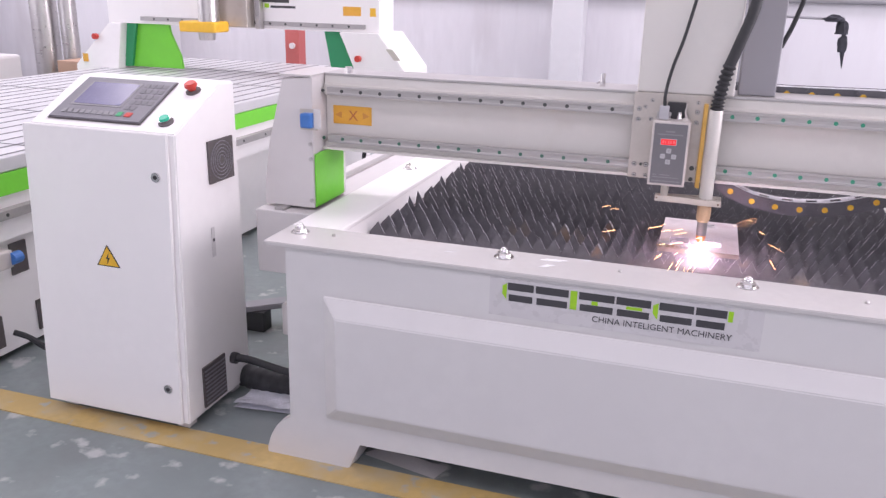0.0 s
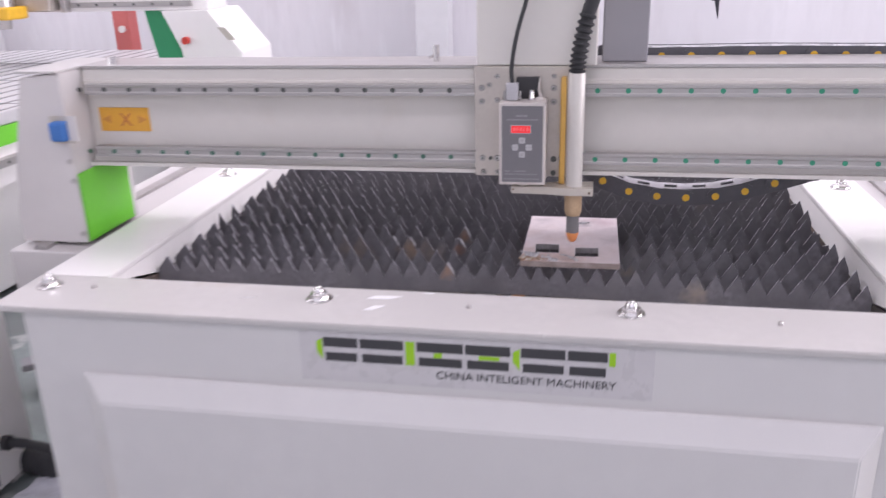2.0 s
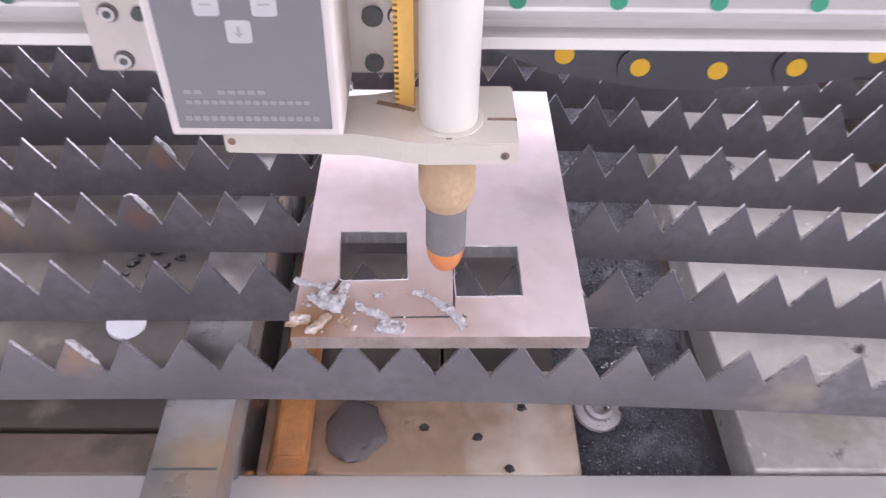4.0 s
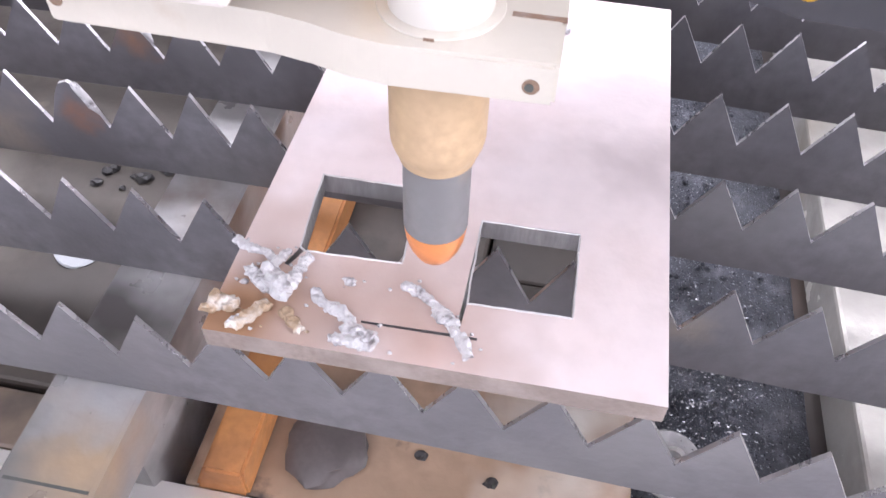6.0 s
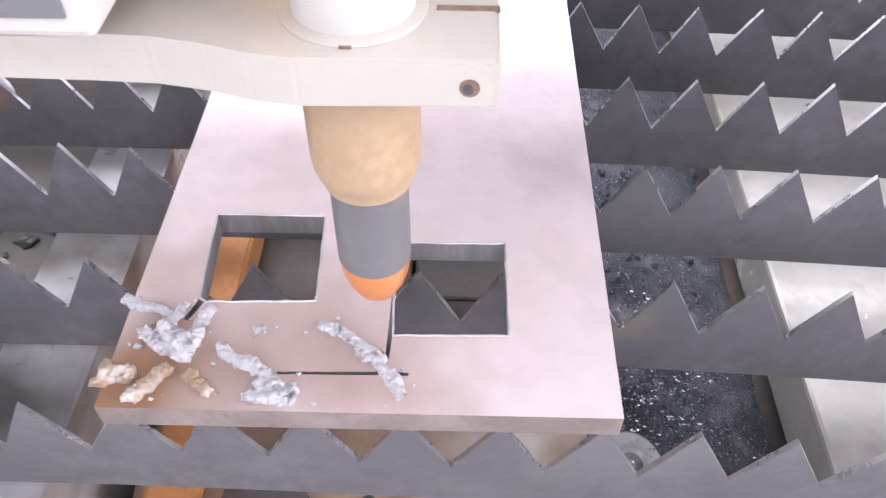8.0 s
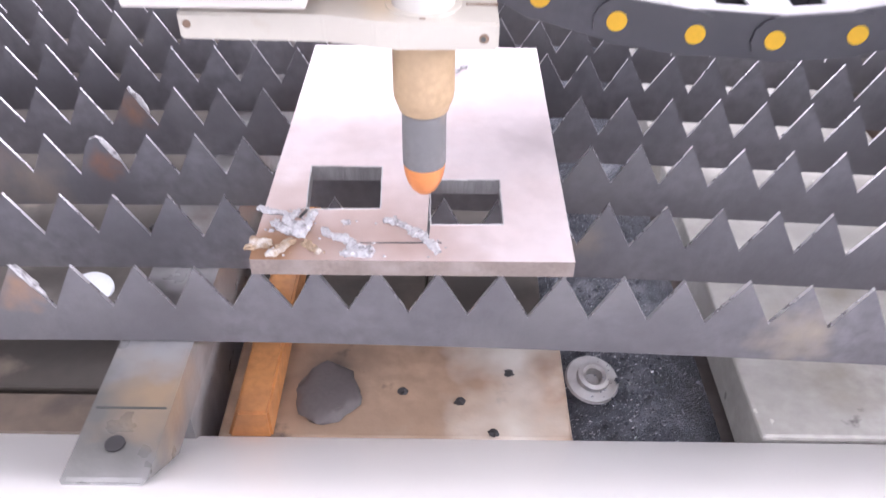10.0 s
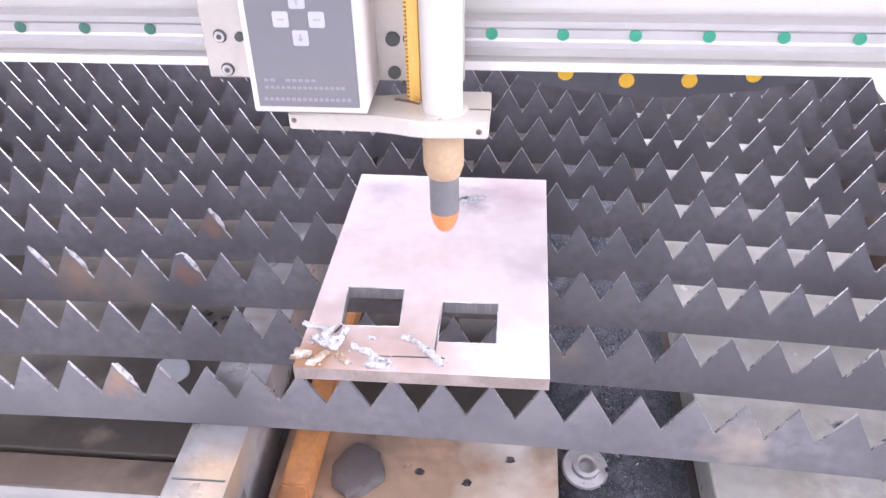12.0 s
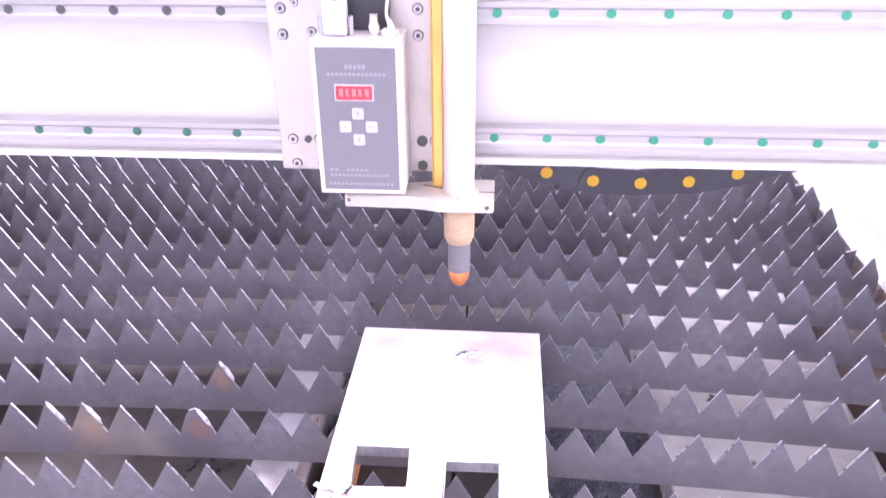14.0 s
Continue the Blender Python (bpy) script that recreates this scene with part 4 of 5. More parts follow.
for x, z in ((1.001, 0.870), (0.9875, 0.856), (1.0145, 0.856), (1.001, 0.842)):
    ring_ = [(x + 0.0044 * sx + 0.0016 * math.cos(q), z + 0.0044 * sz + 0.0016 * math.sin(q)) for sx, sz, q0 in ((1, 1, 0), (-1, 1, 90), (-1, -1, 180), (1, -1, 270)) for q in (radians(q0), radians(q0 + 45), radians(q0 + 90))]
    part("key", prism(ring_, "y", -0.0958, -0.0953), M["pale_key"], hc)
    if abs(x - 1.001) < 0.001:
        up = 1 if z > 0.856 else -1
        sign = [(x - 0.0007, z - 0.003 * up), (x + 0.0007, z - 0.003 * up), (x + 0.0007, z + 0.0005 * up), (x + 0.0022, z + 0.0005 * up), (x, z + 0.003 * up), (x - 0.0022, z + 0.0005 * up), (x - 0.0007, z + 0.0005 * up)]
    else:
        sign = [(x - 0.0026, z - 0.0005), (x + 0.0026, z - 0.0005), (x + 0.0026, z + 0.0005), (x - 0.0026, z + 0.0005)]
    part("key_mark", prism(sign, "y", -0.0961, -0.0959), M["keymark"], hc)
for x0, x1, z, hgt in ((0.990, 1.012, 0.916, 0.0042), (0.972, 1.032, 0.909, 0.003), (0.968, 0.978, 0.807, 0.0025), (0.985, 1.010, 0.807, 0.0025), (0.968, 1.032, 0.801, 0.0025), (0.966, 1.036, 0.791, 0.003)):
    n = max(2, int((x1 - x0) / 0.0042))
    for k in range(n):
        a = x0 + (x1 - x0) * k / n
        part("print", box(a, a + (x1 - x0) / n * 0.72, -0.0956, -0.0953, z, z + hgt), M["print"], hc)
for z in (0.79, 0.86, 0.93):
    part("screw", rod((1.048, -0.06, z), (1.0492, -0.06, z), 0.0025, seg=8), M["steel"], hc)
plug = part("plug", box(0.967, 0.991, -0.078, -0.060, 0.9435, 0.978, 0.003), M["plug"], hc, "grey multi-pin plug")
for x in (0.964, 0.994):
    part("plug_screw", rod((x, -0.069, 0.9435), (x, -0.069, 0.962), 0.003, seg=10), M["steel"], hc)
part("stepper", box(0.985, 1.030, -0.050, -0.036, 0.9435, 0.985, 0.002), M["black"], hc)
part("round_plug", lathe(1.017, -0.066, [(0.006, 0.9435), (0.0062, 0.952), (0.0045, 0.955), (0.0045, 0.964)], 16), M["chrome"], hc, smooth=True)
bm = bmesh.new()
for k in range(3):
    tube(curve_points([(1.030 + k * 0.003, -0.065, 0.939), (1.032 + k * 0.002, -0.066, 0.952), (1.030, -0.066, 0.964), (1.033, -0.064, 0.985)], 8), 0.0016, 6, bm)
part("loose_wires", bm, M["frame"], hc, "stripped white wires", smooth=True)
part("wire_knot", lump(1.033, -0.066, 0.9435, 0.010, 0.007, 0.007, 21, 0.4, 3), M["frame"], hc, smooth=True)
signal = part("signal_cable", tube(curve_points([(0.979, -0.069, 0.977), (0.978, -0.069, 1.01), (0.988, -0.068, 1.07), (1.012, -0.066, 1.16), (1.035, -0.062, 1.30), (1.04, -0.05, 1.5)], 10), 0.0042, 10), M["rubber"], gantry, "thin black signal cable", smooth=True)

# torch, which the lift axis raises and lowers
TX, TY = 1.1025, -0.0645
torch = part("torch", lathe(TX, TY, [(0.0162, 0.752), (0.0166, 0.756), (0.0166, 0.992), (0.015, 0.996)], 36), M["tube"], gantry, "pale plasma torch tube", smooth=True)
part("fibre_ring", lathe(TX, TY, [(0.0130, 0.7112), (0.0142, 0.7118), (0.0146, 0.7135), (0.0147, 0.7148), (0.0157, 0.7162), (0.0168, 0.7195), (0.0172, 0.7230), (0.0172, 0.7565), (0.0165, 0.7568)], 32), M["kraft"], torch, "tan fibre retaining cap", smooth=True)
part("shield", lathe(TX, TY, [(0.0126, 0.6753), (0.0128, 0.6760), (0.0128, 0.7100), (0.012, 0.7110)], 32), M["torchgrey"], torch, "grey shield sleeve", smooth=True)
part("nozzle", lathe(TX, TY, [(0.0025, 0.6535), (0.0050, 0.6545), (0.0078, 0.6575), (0.0102, 0.6625), (0.0118, 0.6680), (0.0124, 0.6725), (0.0126, 0.6752)], 32), M["copper"], torch, "orange copper nozzle", smooth=True)
clamp = [(0.978, -0.080), (1.036, -0.0800), (1.052, -0.0808), (1.066, -0.0835), (1.078, -0.0872), (1.090, -0.0890), (1.141, -0.089), (1.141, -0.030), (1.088, -0.030), (1.06, -0.042), (0.978, -0.050)]
part("clamp", prism(clamp, "z", 0.758, 0.7725, bevel=0.0012), M["bracket"], torch, "milled aluminium torch clamp, scorched")
part("clamp_collar", lathe(TX, TY, [(0.0200, 0.7726), (0.0198, 0.7731), (0.0180, 0.7736), (0.0170, 0.7737)], 32), M["bracket"], torch, smooth=True)
part("clamp_notch", box(TX - 0.0016, TX + 0.0016, -0.0850, -0.0806, 0.7723, 0.7731), M["burnt"], torch)
part("clamp_groove", prism([(1.062, -0.0475), (1.076, -0.0520), (1.088, -0.0580), (1.0868, -0.0605), (1.075, -0.0560), (1.061, -0.0510)], "z", 0.7722, 0.7729), M["burnt"], torch, "brown scorched groove")
part("clamp_slot", box(1.1245, 1.1412, -0.0665, -0.0645, 0.7722, 0.7730), M["burnt"], torch)
part("clamp_screw", rod((1.1335, -0.089, 0.7645), (1.1335, -0.0893, 0.7645), 0.0026, seg=18), M["burnt"], torch, "scorched screw recess")
part("screw_head", rod((1.1331, -0.089, 0.7643), (1.1331, -0.0896, 0.7643), 0.0014, seg=14), M["capdark"], torch)
part("clamp_screw", rod((0.9825, -0.080, 0.7665), (0.9825, -0.0804, 0.7665), 0.0022, seg=14), M["burnt"], torch)
part("lift_stub", rod((1.0, -0.066, 0.7722), (1.0, -0.066, 0.797), 0.010, seg=18), M["alu"], torch)
part("boot", tube(curve_points([(TX, TY, 0.99), (TX + 0.002, TY, 1.02), (TX + 0.008, TY + 0.002, 1.06), (TX + 0.018, TY + 0.004, 1.105)], 14), 0.0165, 14, rings=[1.0, 1.0, 0.72, 0.72]), M["rubber"], torch, "ribbed black strain relief", smooth=True)
part("torch_hose", tube(curve_points([(TX + 0.016, TY + 0.004, 1.10), (TX + 0.035, TY + 0.006, 1.16), (TX + 0.06, TY + 0.02, 1.25), (TX + 0.075, TY + 0.05, 1.40), (TX + 0.05, TY + 0.09, 1.6)], 10), 0.0135, 12), M["rubber"], torch, "thick black torch hose", smooth=True)
stay_hose = part("hose", tube(curve_points([(1.24, 0.10, 1.12), (1.265, 0.10, 1.19), (1.28, 0.10, 1.28), (1.27, 0.10, 1.5)], 8), 0.006, 8), M["rubber"], gantry, smooth=True)

# cable chains
def chain(name, ctrl, parent, y0, y1, label):
    pts = curve_points(ctrl, 16)
    total = [0.0]
    for a, b in zip(pts, pts[1:]):
        total.append(total[-1] + (b - a).length)

    def at(s):
        for k in range(len(total) - 1):
            if total[k + 1] >= s:
                return pts[k].lerp(pts[k + 1], (s - total[k]) / max(1e-6, total[k + 1] - total[k]))
        return pts[-1]

    P, n = 0.0615, int(total[-1] / 0.0615)
    root = part(name, rod((ctrl[0][0], y0 + 0.004, ctrl[0][2]), (ctrl[0][0], y1 - 0.004, ctrl[0][2]), 0.006, seg=10), M["chain"], parent, label)
    for k in range(n):
        a, b = at(k * P), at((k + 1) * P)
        d = (b - a).normalized()
        u = Vector((-d.z, 0, d.x))
        link = bmesh.new()
        e = 0.018
        outline = []
        for c, sgn in ((b, 1), (a, -1)):
            for q in range(7):
                ang = math.radians(-90 + 30 * q)
                outline.append(c + sgn * (d * e * math.cos(ang) + u * e * math.sin(ang)))
        flat = [(p.x, p.z) for p in outline]
        o1 = 0.0 if k % 2 else 0.003
        link.free()
        part("link", prism(flat, "y", y0 + o1, y0 + o1 + 0.0028), M["chain"], root)
        part("link", prism(flat, "y", y1 - o1 - 0.0028, y1 - o1), M["chain"], root)
        c, w = a.lerp(b, 0.5), u * 0.0165
        br = grid_slab([-0.0300, -0.0135, 0.0135, 0.0300], [y0 + 0.0065, y0 + 0.022, y1 - 0.022, y1 - 0.0065], [(1, 1)], 0.0140, 0.0166)
        turn = Matrix(((d.x, 0, u.x, c.x), (0, 1, 0, 0), (d.z, 0, u.z, c.z), (0, 0, 0, 1)))
        bmesh.ops.transform(br, verts=br.verts[:], matrix=turn)
        part("bridge", br, [M["chainpale"]] * 3, root, "pale cross frame")
        part("pin", rod((b.x, y0 - 0.0006, b.z), (b.x, y0 + 0.004, b.z), 0.0078, seg=18), M["yellow"], root, "yellow pin cap")
    return root


low = chain("cable_chain", [(1.0895, 0, 0.768), (1.141, 0, 0.732), (1.199, 0, 0.708), (1.259, 0, 0.697), (1.321, 0, 0.694), (1.383, 0, 0.697), (1.444, 0, 0.709), (1.503, 0, 0.727), (1.561, 0, 0.745), (1.66, 0, 0.765)], gantry, 0.108, 0.172, "black cable chain with yellow pins sagging below the beam")
chain("cable_chain", [(1.15, 0, 0.998), (1.3, 0, 0.997), (1.5, 0, 0.999), (1.7, 0, 0.997), (1.86, 0, 0.997)], gantry, 0.175, 0.238, "black cable chain with yellow pins on top of the beam")

# plasma arc and its sparks
arc = part("plasma_arc", lathe(TX, TY, [(0.0015, 0.600), (0.003, 0.612), (0.0025, 0.634), (0.004, 0.6385), (0.005, 0.643), (0.004, 0.649), (0.003, 0.653), (0.002, 0.656)], 16), M["arc"], torch, "white-violet plasma arc", smooth=True)
plume = part("arc_plume", lathe(TX - 0.002, -0.107, [(0.001, 0.586), (0.003, 0.592), (0.0048, 0.599), (0.0055, 0.606), (0.0045, 0.613), (0.0025, 0.618), (0.001, 0.620)], 16), M["plume"], gantry, "white-hot arc plume at the plate edge", smooth=True)
sr = random.Random(11)
sparks = []
for k in range(64):
    a = math.radians(sr.uniform(140, 265))
    v = sr.uniform(0.25, 0.8)
    if k % 3 == 0:
        a, v = math.radians(sr.uniform(-30, 210)), sr.uniform(0.6, 1.7)
    vx, vy, vz = v * math.cos(a) * 0.75, v * math.sin(a) * 0.6 - 0.1, sr.uniform(-0.2, 0.55)
    if k % 3 == 0:
        vz += 0.75
    ln = sr.uniform(0.005, 0.02)
    s = part("spark", rod((0, 0, -ln), (0, 0, ln), 0.0003, 0.0006, 6), M["spark"], None, "glowing orange cutting spark")
    tagged(s, category="spark", group="cutting sparks")
    sparks.append((s, (vx, vy, vz), sr.uniform(0.0, 0.25), sr.uniform(0.16, 0.3)))

# ---- control cabinet ----
cab = thing("control_cabinet", (-0.475, -0.25, 0.0), "white steel control cabinet with a sloping keypad desk", "control cabinet")
CX0, CX1 = -0.718, -0.232
side = [(-0.436, 0.032), (-0.398, 0.866), (-0.178, 0.976), (-0.105, 0.976), (-0.105, 0.032)]
part("body", prism(side, "x", CX0 + 0.012, CX1, bevel=0.004), M["cabinet"], cab)
dn = Vector((0, -0.9990, -0.0455))


def front(z):
    return -0.436 + (z - 0.032) * 0.0456


def slab_on_front(x0, x1, z0, z1, t0, t1):
    bm = bmesh.new()
    vs_ = []
    for t in (t0, t1):
        for x, z in ((x0, z0), (x1, z0), (x1, z1), (x0, z1)):
            vs_.append(bm.verts.new((x, front(z) - t, z)))
    for q in ((0, 1, 2, 3), (7, 6, 5, 4), (0, 4, 5, 1), (1, 5, 6, 2), (2, 6, 7, 3), (3, 7, 4, 0)):
        bm.faces.new([vs_[i] for i in q])
    bmesh.ops.bevel(bm, geom=bm.edges[:], offset=0.002, segments=2, affect="EDGES")
    return bm


door = part("door", slab_on_front(CX0, CX1 - 0.018, 0.034, 0.866, 0.001, 0.012), M["cabinet"], cab, "plain cabinet door")
for z in (0.752, 0.142):
    x, y = -0.287, front(z) - 0.012
    lk = part("lock", rod((x, y, z), (x, y - 0.006, z), 0.0135, seg=24, bevel=0.001), M["chrome"], door, "round chrome lock")
    part("keyhole", rod((x, y - 0.0062, z), (x, y - 0.007, z), 0.006, seg=12), M["black"], door)
tx, tz, ty = -0.462, 0.507, front(0.507) - 0.0125
for s, m, t in ((0.040, "black", 0.0006), (0.034, "yellow", 0.0012)):
    part("warning_sticker", prism([(tx - s, tz - s * 0.62), (tx + s, tz - s * 0.62), (tx, tz + s * 1.0)], "y", ty - t, ty - t + 0.0005), M[m], door, "yellow triangular high-voltage sticker" if m == "yellow" else "")
part("bolt_mark", prism([(tx + 0.004, tz + 0.016), (tx - 0.007, tz - 0.002), (tx - 0.001, tz - 0.001), (tx - 0.004, tz - 0.017), (tx + 0.007, tz + 0.003), (tx + 0.001, tz + 0.002)], "y", ty - 0.0018, ty - 0.0013), M["black"], door)
# sloping desk: (u across, v up the slope)
O, V_ = Vector((CX0 + 0.012, -0.398, 0.866)), Vector((0, 0.220, 0.110))
NRM = Vector((0, -0.110, 0.220)).normalized()


def desk(u, v, t=0.0):
    return O + Vector((CX1 - CX0 - 0.012, 0, 0)) * u + V_ * v + NRM * t


def on_desk(u0, u1, v0, v1, t0, t1, bevel=0.0008):
    bm = bmesh.new()
    vs_ = [bm.verts.new(desk(u, v, t)) for t in (t0, t1) for u, v in ((u0, v0), (u1, v0), (u1, v1), (u0, v1))]
    for q in ((3, 2, 1, 0), (4, 5, 6, 7), (0, 1, 5, 4), (1, 2, 6, 5), (2, 3, 7, 6), (3, 0, 4, 7)):
        bm.faces.new([vs_[i] for i in q])
    if bevel:
        bmesh.ops.bevel(bm, geom=bm.edges[:], offset=bevel, segments=2, affect="EDGES")
    return bm


kp = part("keypad", on_desk(0.10, 0.735, 0.12, 0.93, 0.001, 0.007, 0.002), M["keypad"], cab, "dark keypad panel with a screen")
part("keypad_frame", on_desk(0.095, 0.74, 0.105, 0.945, 0.0008, 0.004, 0.001), M["vent"], kp)
part("screen_frame", on_desk(0.17, 0.53, 0.36, 0.84, 0.0072, 0.0082, 0), M["print"], kp)
part("screen", on_desk(0.185, 0.515, 0.39, 0.82, 0.0084, 0.0090, 0), M["screen"], kp, "dim violet-grey LCD screen")
for k in range(9):
    part("key", on_desk(0.16 + 0.042 * k, 0.192 + 0.042 * k, 0.205, 0.275, 0.0072, 0.0088, 0.0004), M["print"], kp)
for r in range(5):
    for c in range(4):
        if r < 1 and c > 1:
            continue
        part("key", on_desk(0.555 + 0.042 * c, 0.588 + 0.042 * c, 0.33 + 0.11 * r, 0.405 + 0.11 * r, 0.0072, 0.0082, 0.0003), M["padkey"], kp)
part("green_key", on_desk(0.545, 0.58, 0.20, 0.28, 0.0072, 0.009, 0.0004), M["darkgreen"], kp)
part("red_key", on_desk(0.60, 0.645, 0.20, 0.28, 0.0072, 0.009, 0.0004), M["red"], kp)
for u, v, m, big in ((0.868, 0.83, "red", True), (0.872, 0.22, "teal", False)):
    part("button_plate", rod(desk(u + 0.012, v - 0.02, 0.0), desk(u + 0.012, v - 0.02, 0.003), 0.021, seg=24), M["vent"], cab)
    if big:
        part("stop_stem", rod(desk(u, v, 0.003), desk(u, v, 0.014), 0.011, seg=20), M["red"], cab)
        part("emergency_stop", rod(desk(u, v, 0.012), desk(u, v, 0.025), 0.0185, 0.0165, seg=28, bevel=0.003), M["red"], cab, "red mushroom emergency stop")
    else:
        part("start_button", rod(desk(u, v, 0.003), desk(u, v, 0.014), 0.0155, 0.014, seg=24, bevel=0.002), M["teal"], cab, "green start button")
        part("button_ring", rod(desk(u, v, 0.0031), desk(u, v, 0.009), 0.0172, seg=24), M["chrome"], cab)
# fan grille, lower vent, hinge plate, small feet on the side
fan = part("fan_grille", box(CX1 + 0.0004, CX1 + 0.007, -0.262, -0.138, 0.703, 0.825, 0.002), M["vent"], cab, "dark square fan grille with ring ribs")
for r in (0.014, 0.024, 0.034, 0.044, 0.054):
    pts = [(CX1 + 0.0075, -0.20 + r * math.cos(a * math.pi / 16), 0.764 + r * math.sin(a * math.pi / 16)) for a in range(33)]
    part("ring_rib", tube(pts, 0.0016, 6), M["keypad"], fan, smooth=True)
v2 = part("lower_vent", box(CX1 + 0.0004, CX1 + 0.006, -0.362, -0.246, 0.048, 0.178, 0.002), M["vent"], cab, "dark lower vent grille")
for k in range(9):
    part("slat_rib", box(CX1 + 0.0062, CX1 + 0.008, -0.356, -0.252, 0.058 + 0.0128 * k, 0.063 + 0.0128 * k), M["keypad"], v2)
part("side_latch", box(CX1 + 0.0004, CX1 + 0.003, -0.268, -0.252, 0.49, 0.578, 0.001), M["white"], cab)
part("latch_hole", rod((CX1 + 0.0031, -0.26, 0.54), (CX1 + 0.0036, -0.26, 0.54), 0.005, seg=12), M["black"], cab)
for x in (CX0 + 0.04, CX1 - 0.045):
    for y in (-0.385, -0.15):
        part("foot", box(x - 0.02, x + 0.02, y - 0.02, y + 0.02, 0.0, 0.033, 0.002), M["rim"], cab)

# hoses and litter between cabinet and table
hs = thing("conduit", (-0.14, -0.185, 0.0), "thick black corrugated conduit lying on the floor", "conduit")
part("hose", tube(curve_points([(-0.27, -0.12, 0.05), (-0.2, -0.135, 0.045), (-0.1, -0.13, 0.042), (0.02, -0.12, 0.042), (0.2, -0.08, 0.042)], 14), 0.038, 14, rings=[1.0, 1.0, 0.93, 0.93]), M["rubber"], hs, smooth=True)
hs = thing("power_cable", (-0.14, -0.18, 0.0), "black power cable running from cabinet to table", "cable")
part("cable", tube(curve_points([(-0.232, -0.2, 0.14), (-0.17, -0.2, 0.142), (-0.05, -0.19, 0.118), (0.06, -0.17, 0.10), (0.12, -0.16, 0.10)], 10), 0.012, 10), M["rubber"], hs, smooth=True)
part("gland", rod((-0.234, -0.2, 0.14), (-0.215, -0.2, 0.14), 0.018, seg=14), M["black"], hs)


def sheet(name, corners, z, bumps, m, label, cat, seed):
    t = thing(name, (corners[0][0], corners[0][1], 0.0), label, cat)
    bm = bmesh.new()
    n = 14
    A, B, C, D = [Vector((*c, 0)) for c in corners]
    V0 = []
    for top in (1, 0):
        for i in range(n + 1):
            for j in range(n + 1):
                p = A.lerp(B, i / n).lerp(D.lerp(C, i / n), j / n)
                h = z + bumps * (0.5 + 0.5 * noise.noise(Vector((p.x * 18 + seed, p.y * 18, 0)))) * (1 if top else 0) - (0 if top else 0.0015)
                V0.append(bm.verts.new((p.x, p.y, max(h, 0.0005))))
    w = n + 1
    for top in (0, 1):
        o_ = top * w * w
        for i in range(n):
            for j in range(n):
                q = [V0[o_ + i * w + j], V0[o_ + (i + 1) * w + j], V0[o_ + (i + 1) * w + j + 1], V0[o_ + i * w + j + 1]]
                bm.faces.new(q if not top else q[::-1])
    part("sheet", bm, m, t, smooth=True)


sheet("plastic_bag", [(-0.20, -0.26), (-0.02, -0.24), (-0.02, -0.12), (-0.19, -0.14)], 0.008, 0.022, M["film"], "crumpled clear plastic bag on the floor", "bag", 3)
sheet("paper_sheet", [(0.28, -0.36), (0.50, -0.405), (0.52, -0.345), (0.31, -0.32)], 0.003, 0.006, M["paper"], "white paper sheet under the table", "paper", 9)
ped = thing("cable_tray", (-0.42, 0.28, 0.0), "grey metal tray with cables on the floor", "cable tray")
part("tray", prism([(-0.50, 0.22), (-0.33, 0.36), (-0.37, 0.42), (-0.54, 0.27)], "z", 0.08, 0.10, bevel=0.003), M["darkcol"], ped)
part("stand", box(-0.48, -0.40, 0.27, 0.33, 0.0, 0.08, 0.004), M["black"], ped)
so = thing("socket_strip", (-0.02, -0.06, 0.20), "white socket block on the table side", "socket")
part("block", box(-0.06, 0.02, -0.19, -0.15, 0.24, 0.34, 0.006), M["rim"], so)
part("plug", rod((-0.01, -0.192, 0.26), (-0.01, -0.205, 0.29), 0.014, seg=16), M["white"], so)
part("hanger", box(0.0, 0.1, -0.17, -0.13, 0.26, 0.285), M["rim"], so)

# ---- router machine behind ----
rt = thing("router_machine", (-1.75, 1.2, 0.0), "white and lime green router machine with a slotted bed", "router")
RX0, RX1, RY0, RY1 = -2.62, -1.0, -0.95, 3.0
part("bed", box(RX0, RX1, RY0, RY1, 0.662, 0.708, 0.004), M["bed"], rt, "slotted aluminium bed")
sl = None
for k in range(17):
    x = RX0 + 0.06 + 0.095 * k
    part("slot", box(x, x + 0.012, RY0 + 0.01, RY1 - 0.01, 0.7082, 0.7092), M["slot"], rt)
for k in range(6):
    y = RY0 + 0.3 + 0.6 * k
    part("cross_slot", box(RX0 + 0.02, RX1 - 0.02, y, y + 0.008, 0.7094, 0.7100), M["slot"], rt)
for sx in (RX0, RX1):
    part("green_band", box(sx - 0.006, sx + 0.004, RY0, RY1, 0.590, 0.660, 0.001), M["green"], rt, "lime green side band")
    part("side_rail", box(sx - 0.02, sx + 0.012, RY0 + 0.02, RY1 - 0.02, 0.515, 0.545, 0.001), M["rail"], rt)
part("frame", box(RX0 + 0.02, RX1 - 0.02, RY0 + 0.01, RY1 - 0.01, 0.44, 0.661), M["cabinet"], rt)
part("base", box(RX0 + 0.09, RX1 - 0.085, RY0 + 0.06, RY1 - 0.1, 0.03, 0.439, 0.004), M["cabinet"], rt)
for k in range(20):
    y = RY0 + 0.1 + 0.2 * k
    part("rail_screw", rod((RX1 + 0.012, y, 0.53), (RX1 + 0.0135, y, 0.53), 0.006, seg=8), M["capdark"], rt)
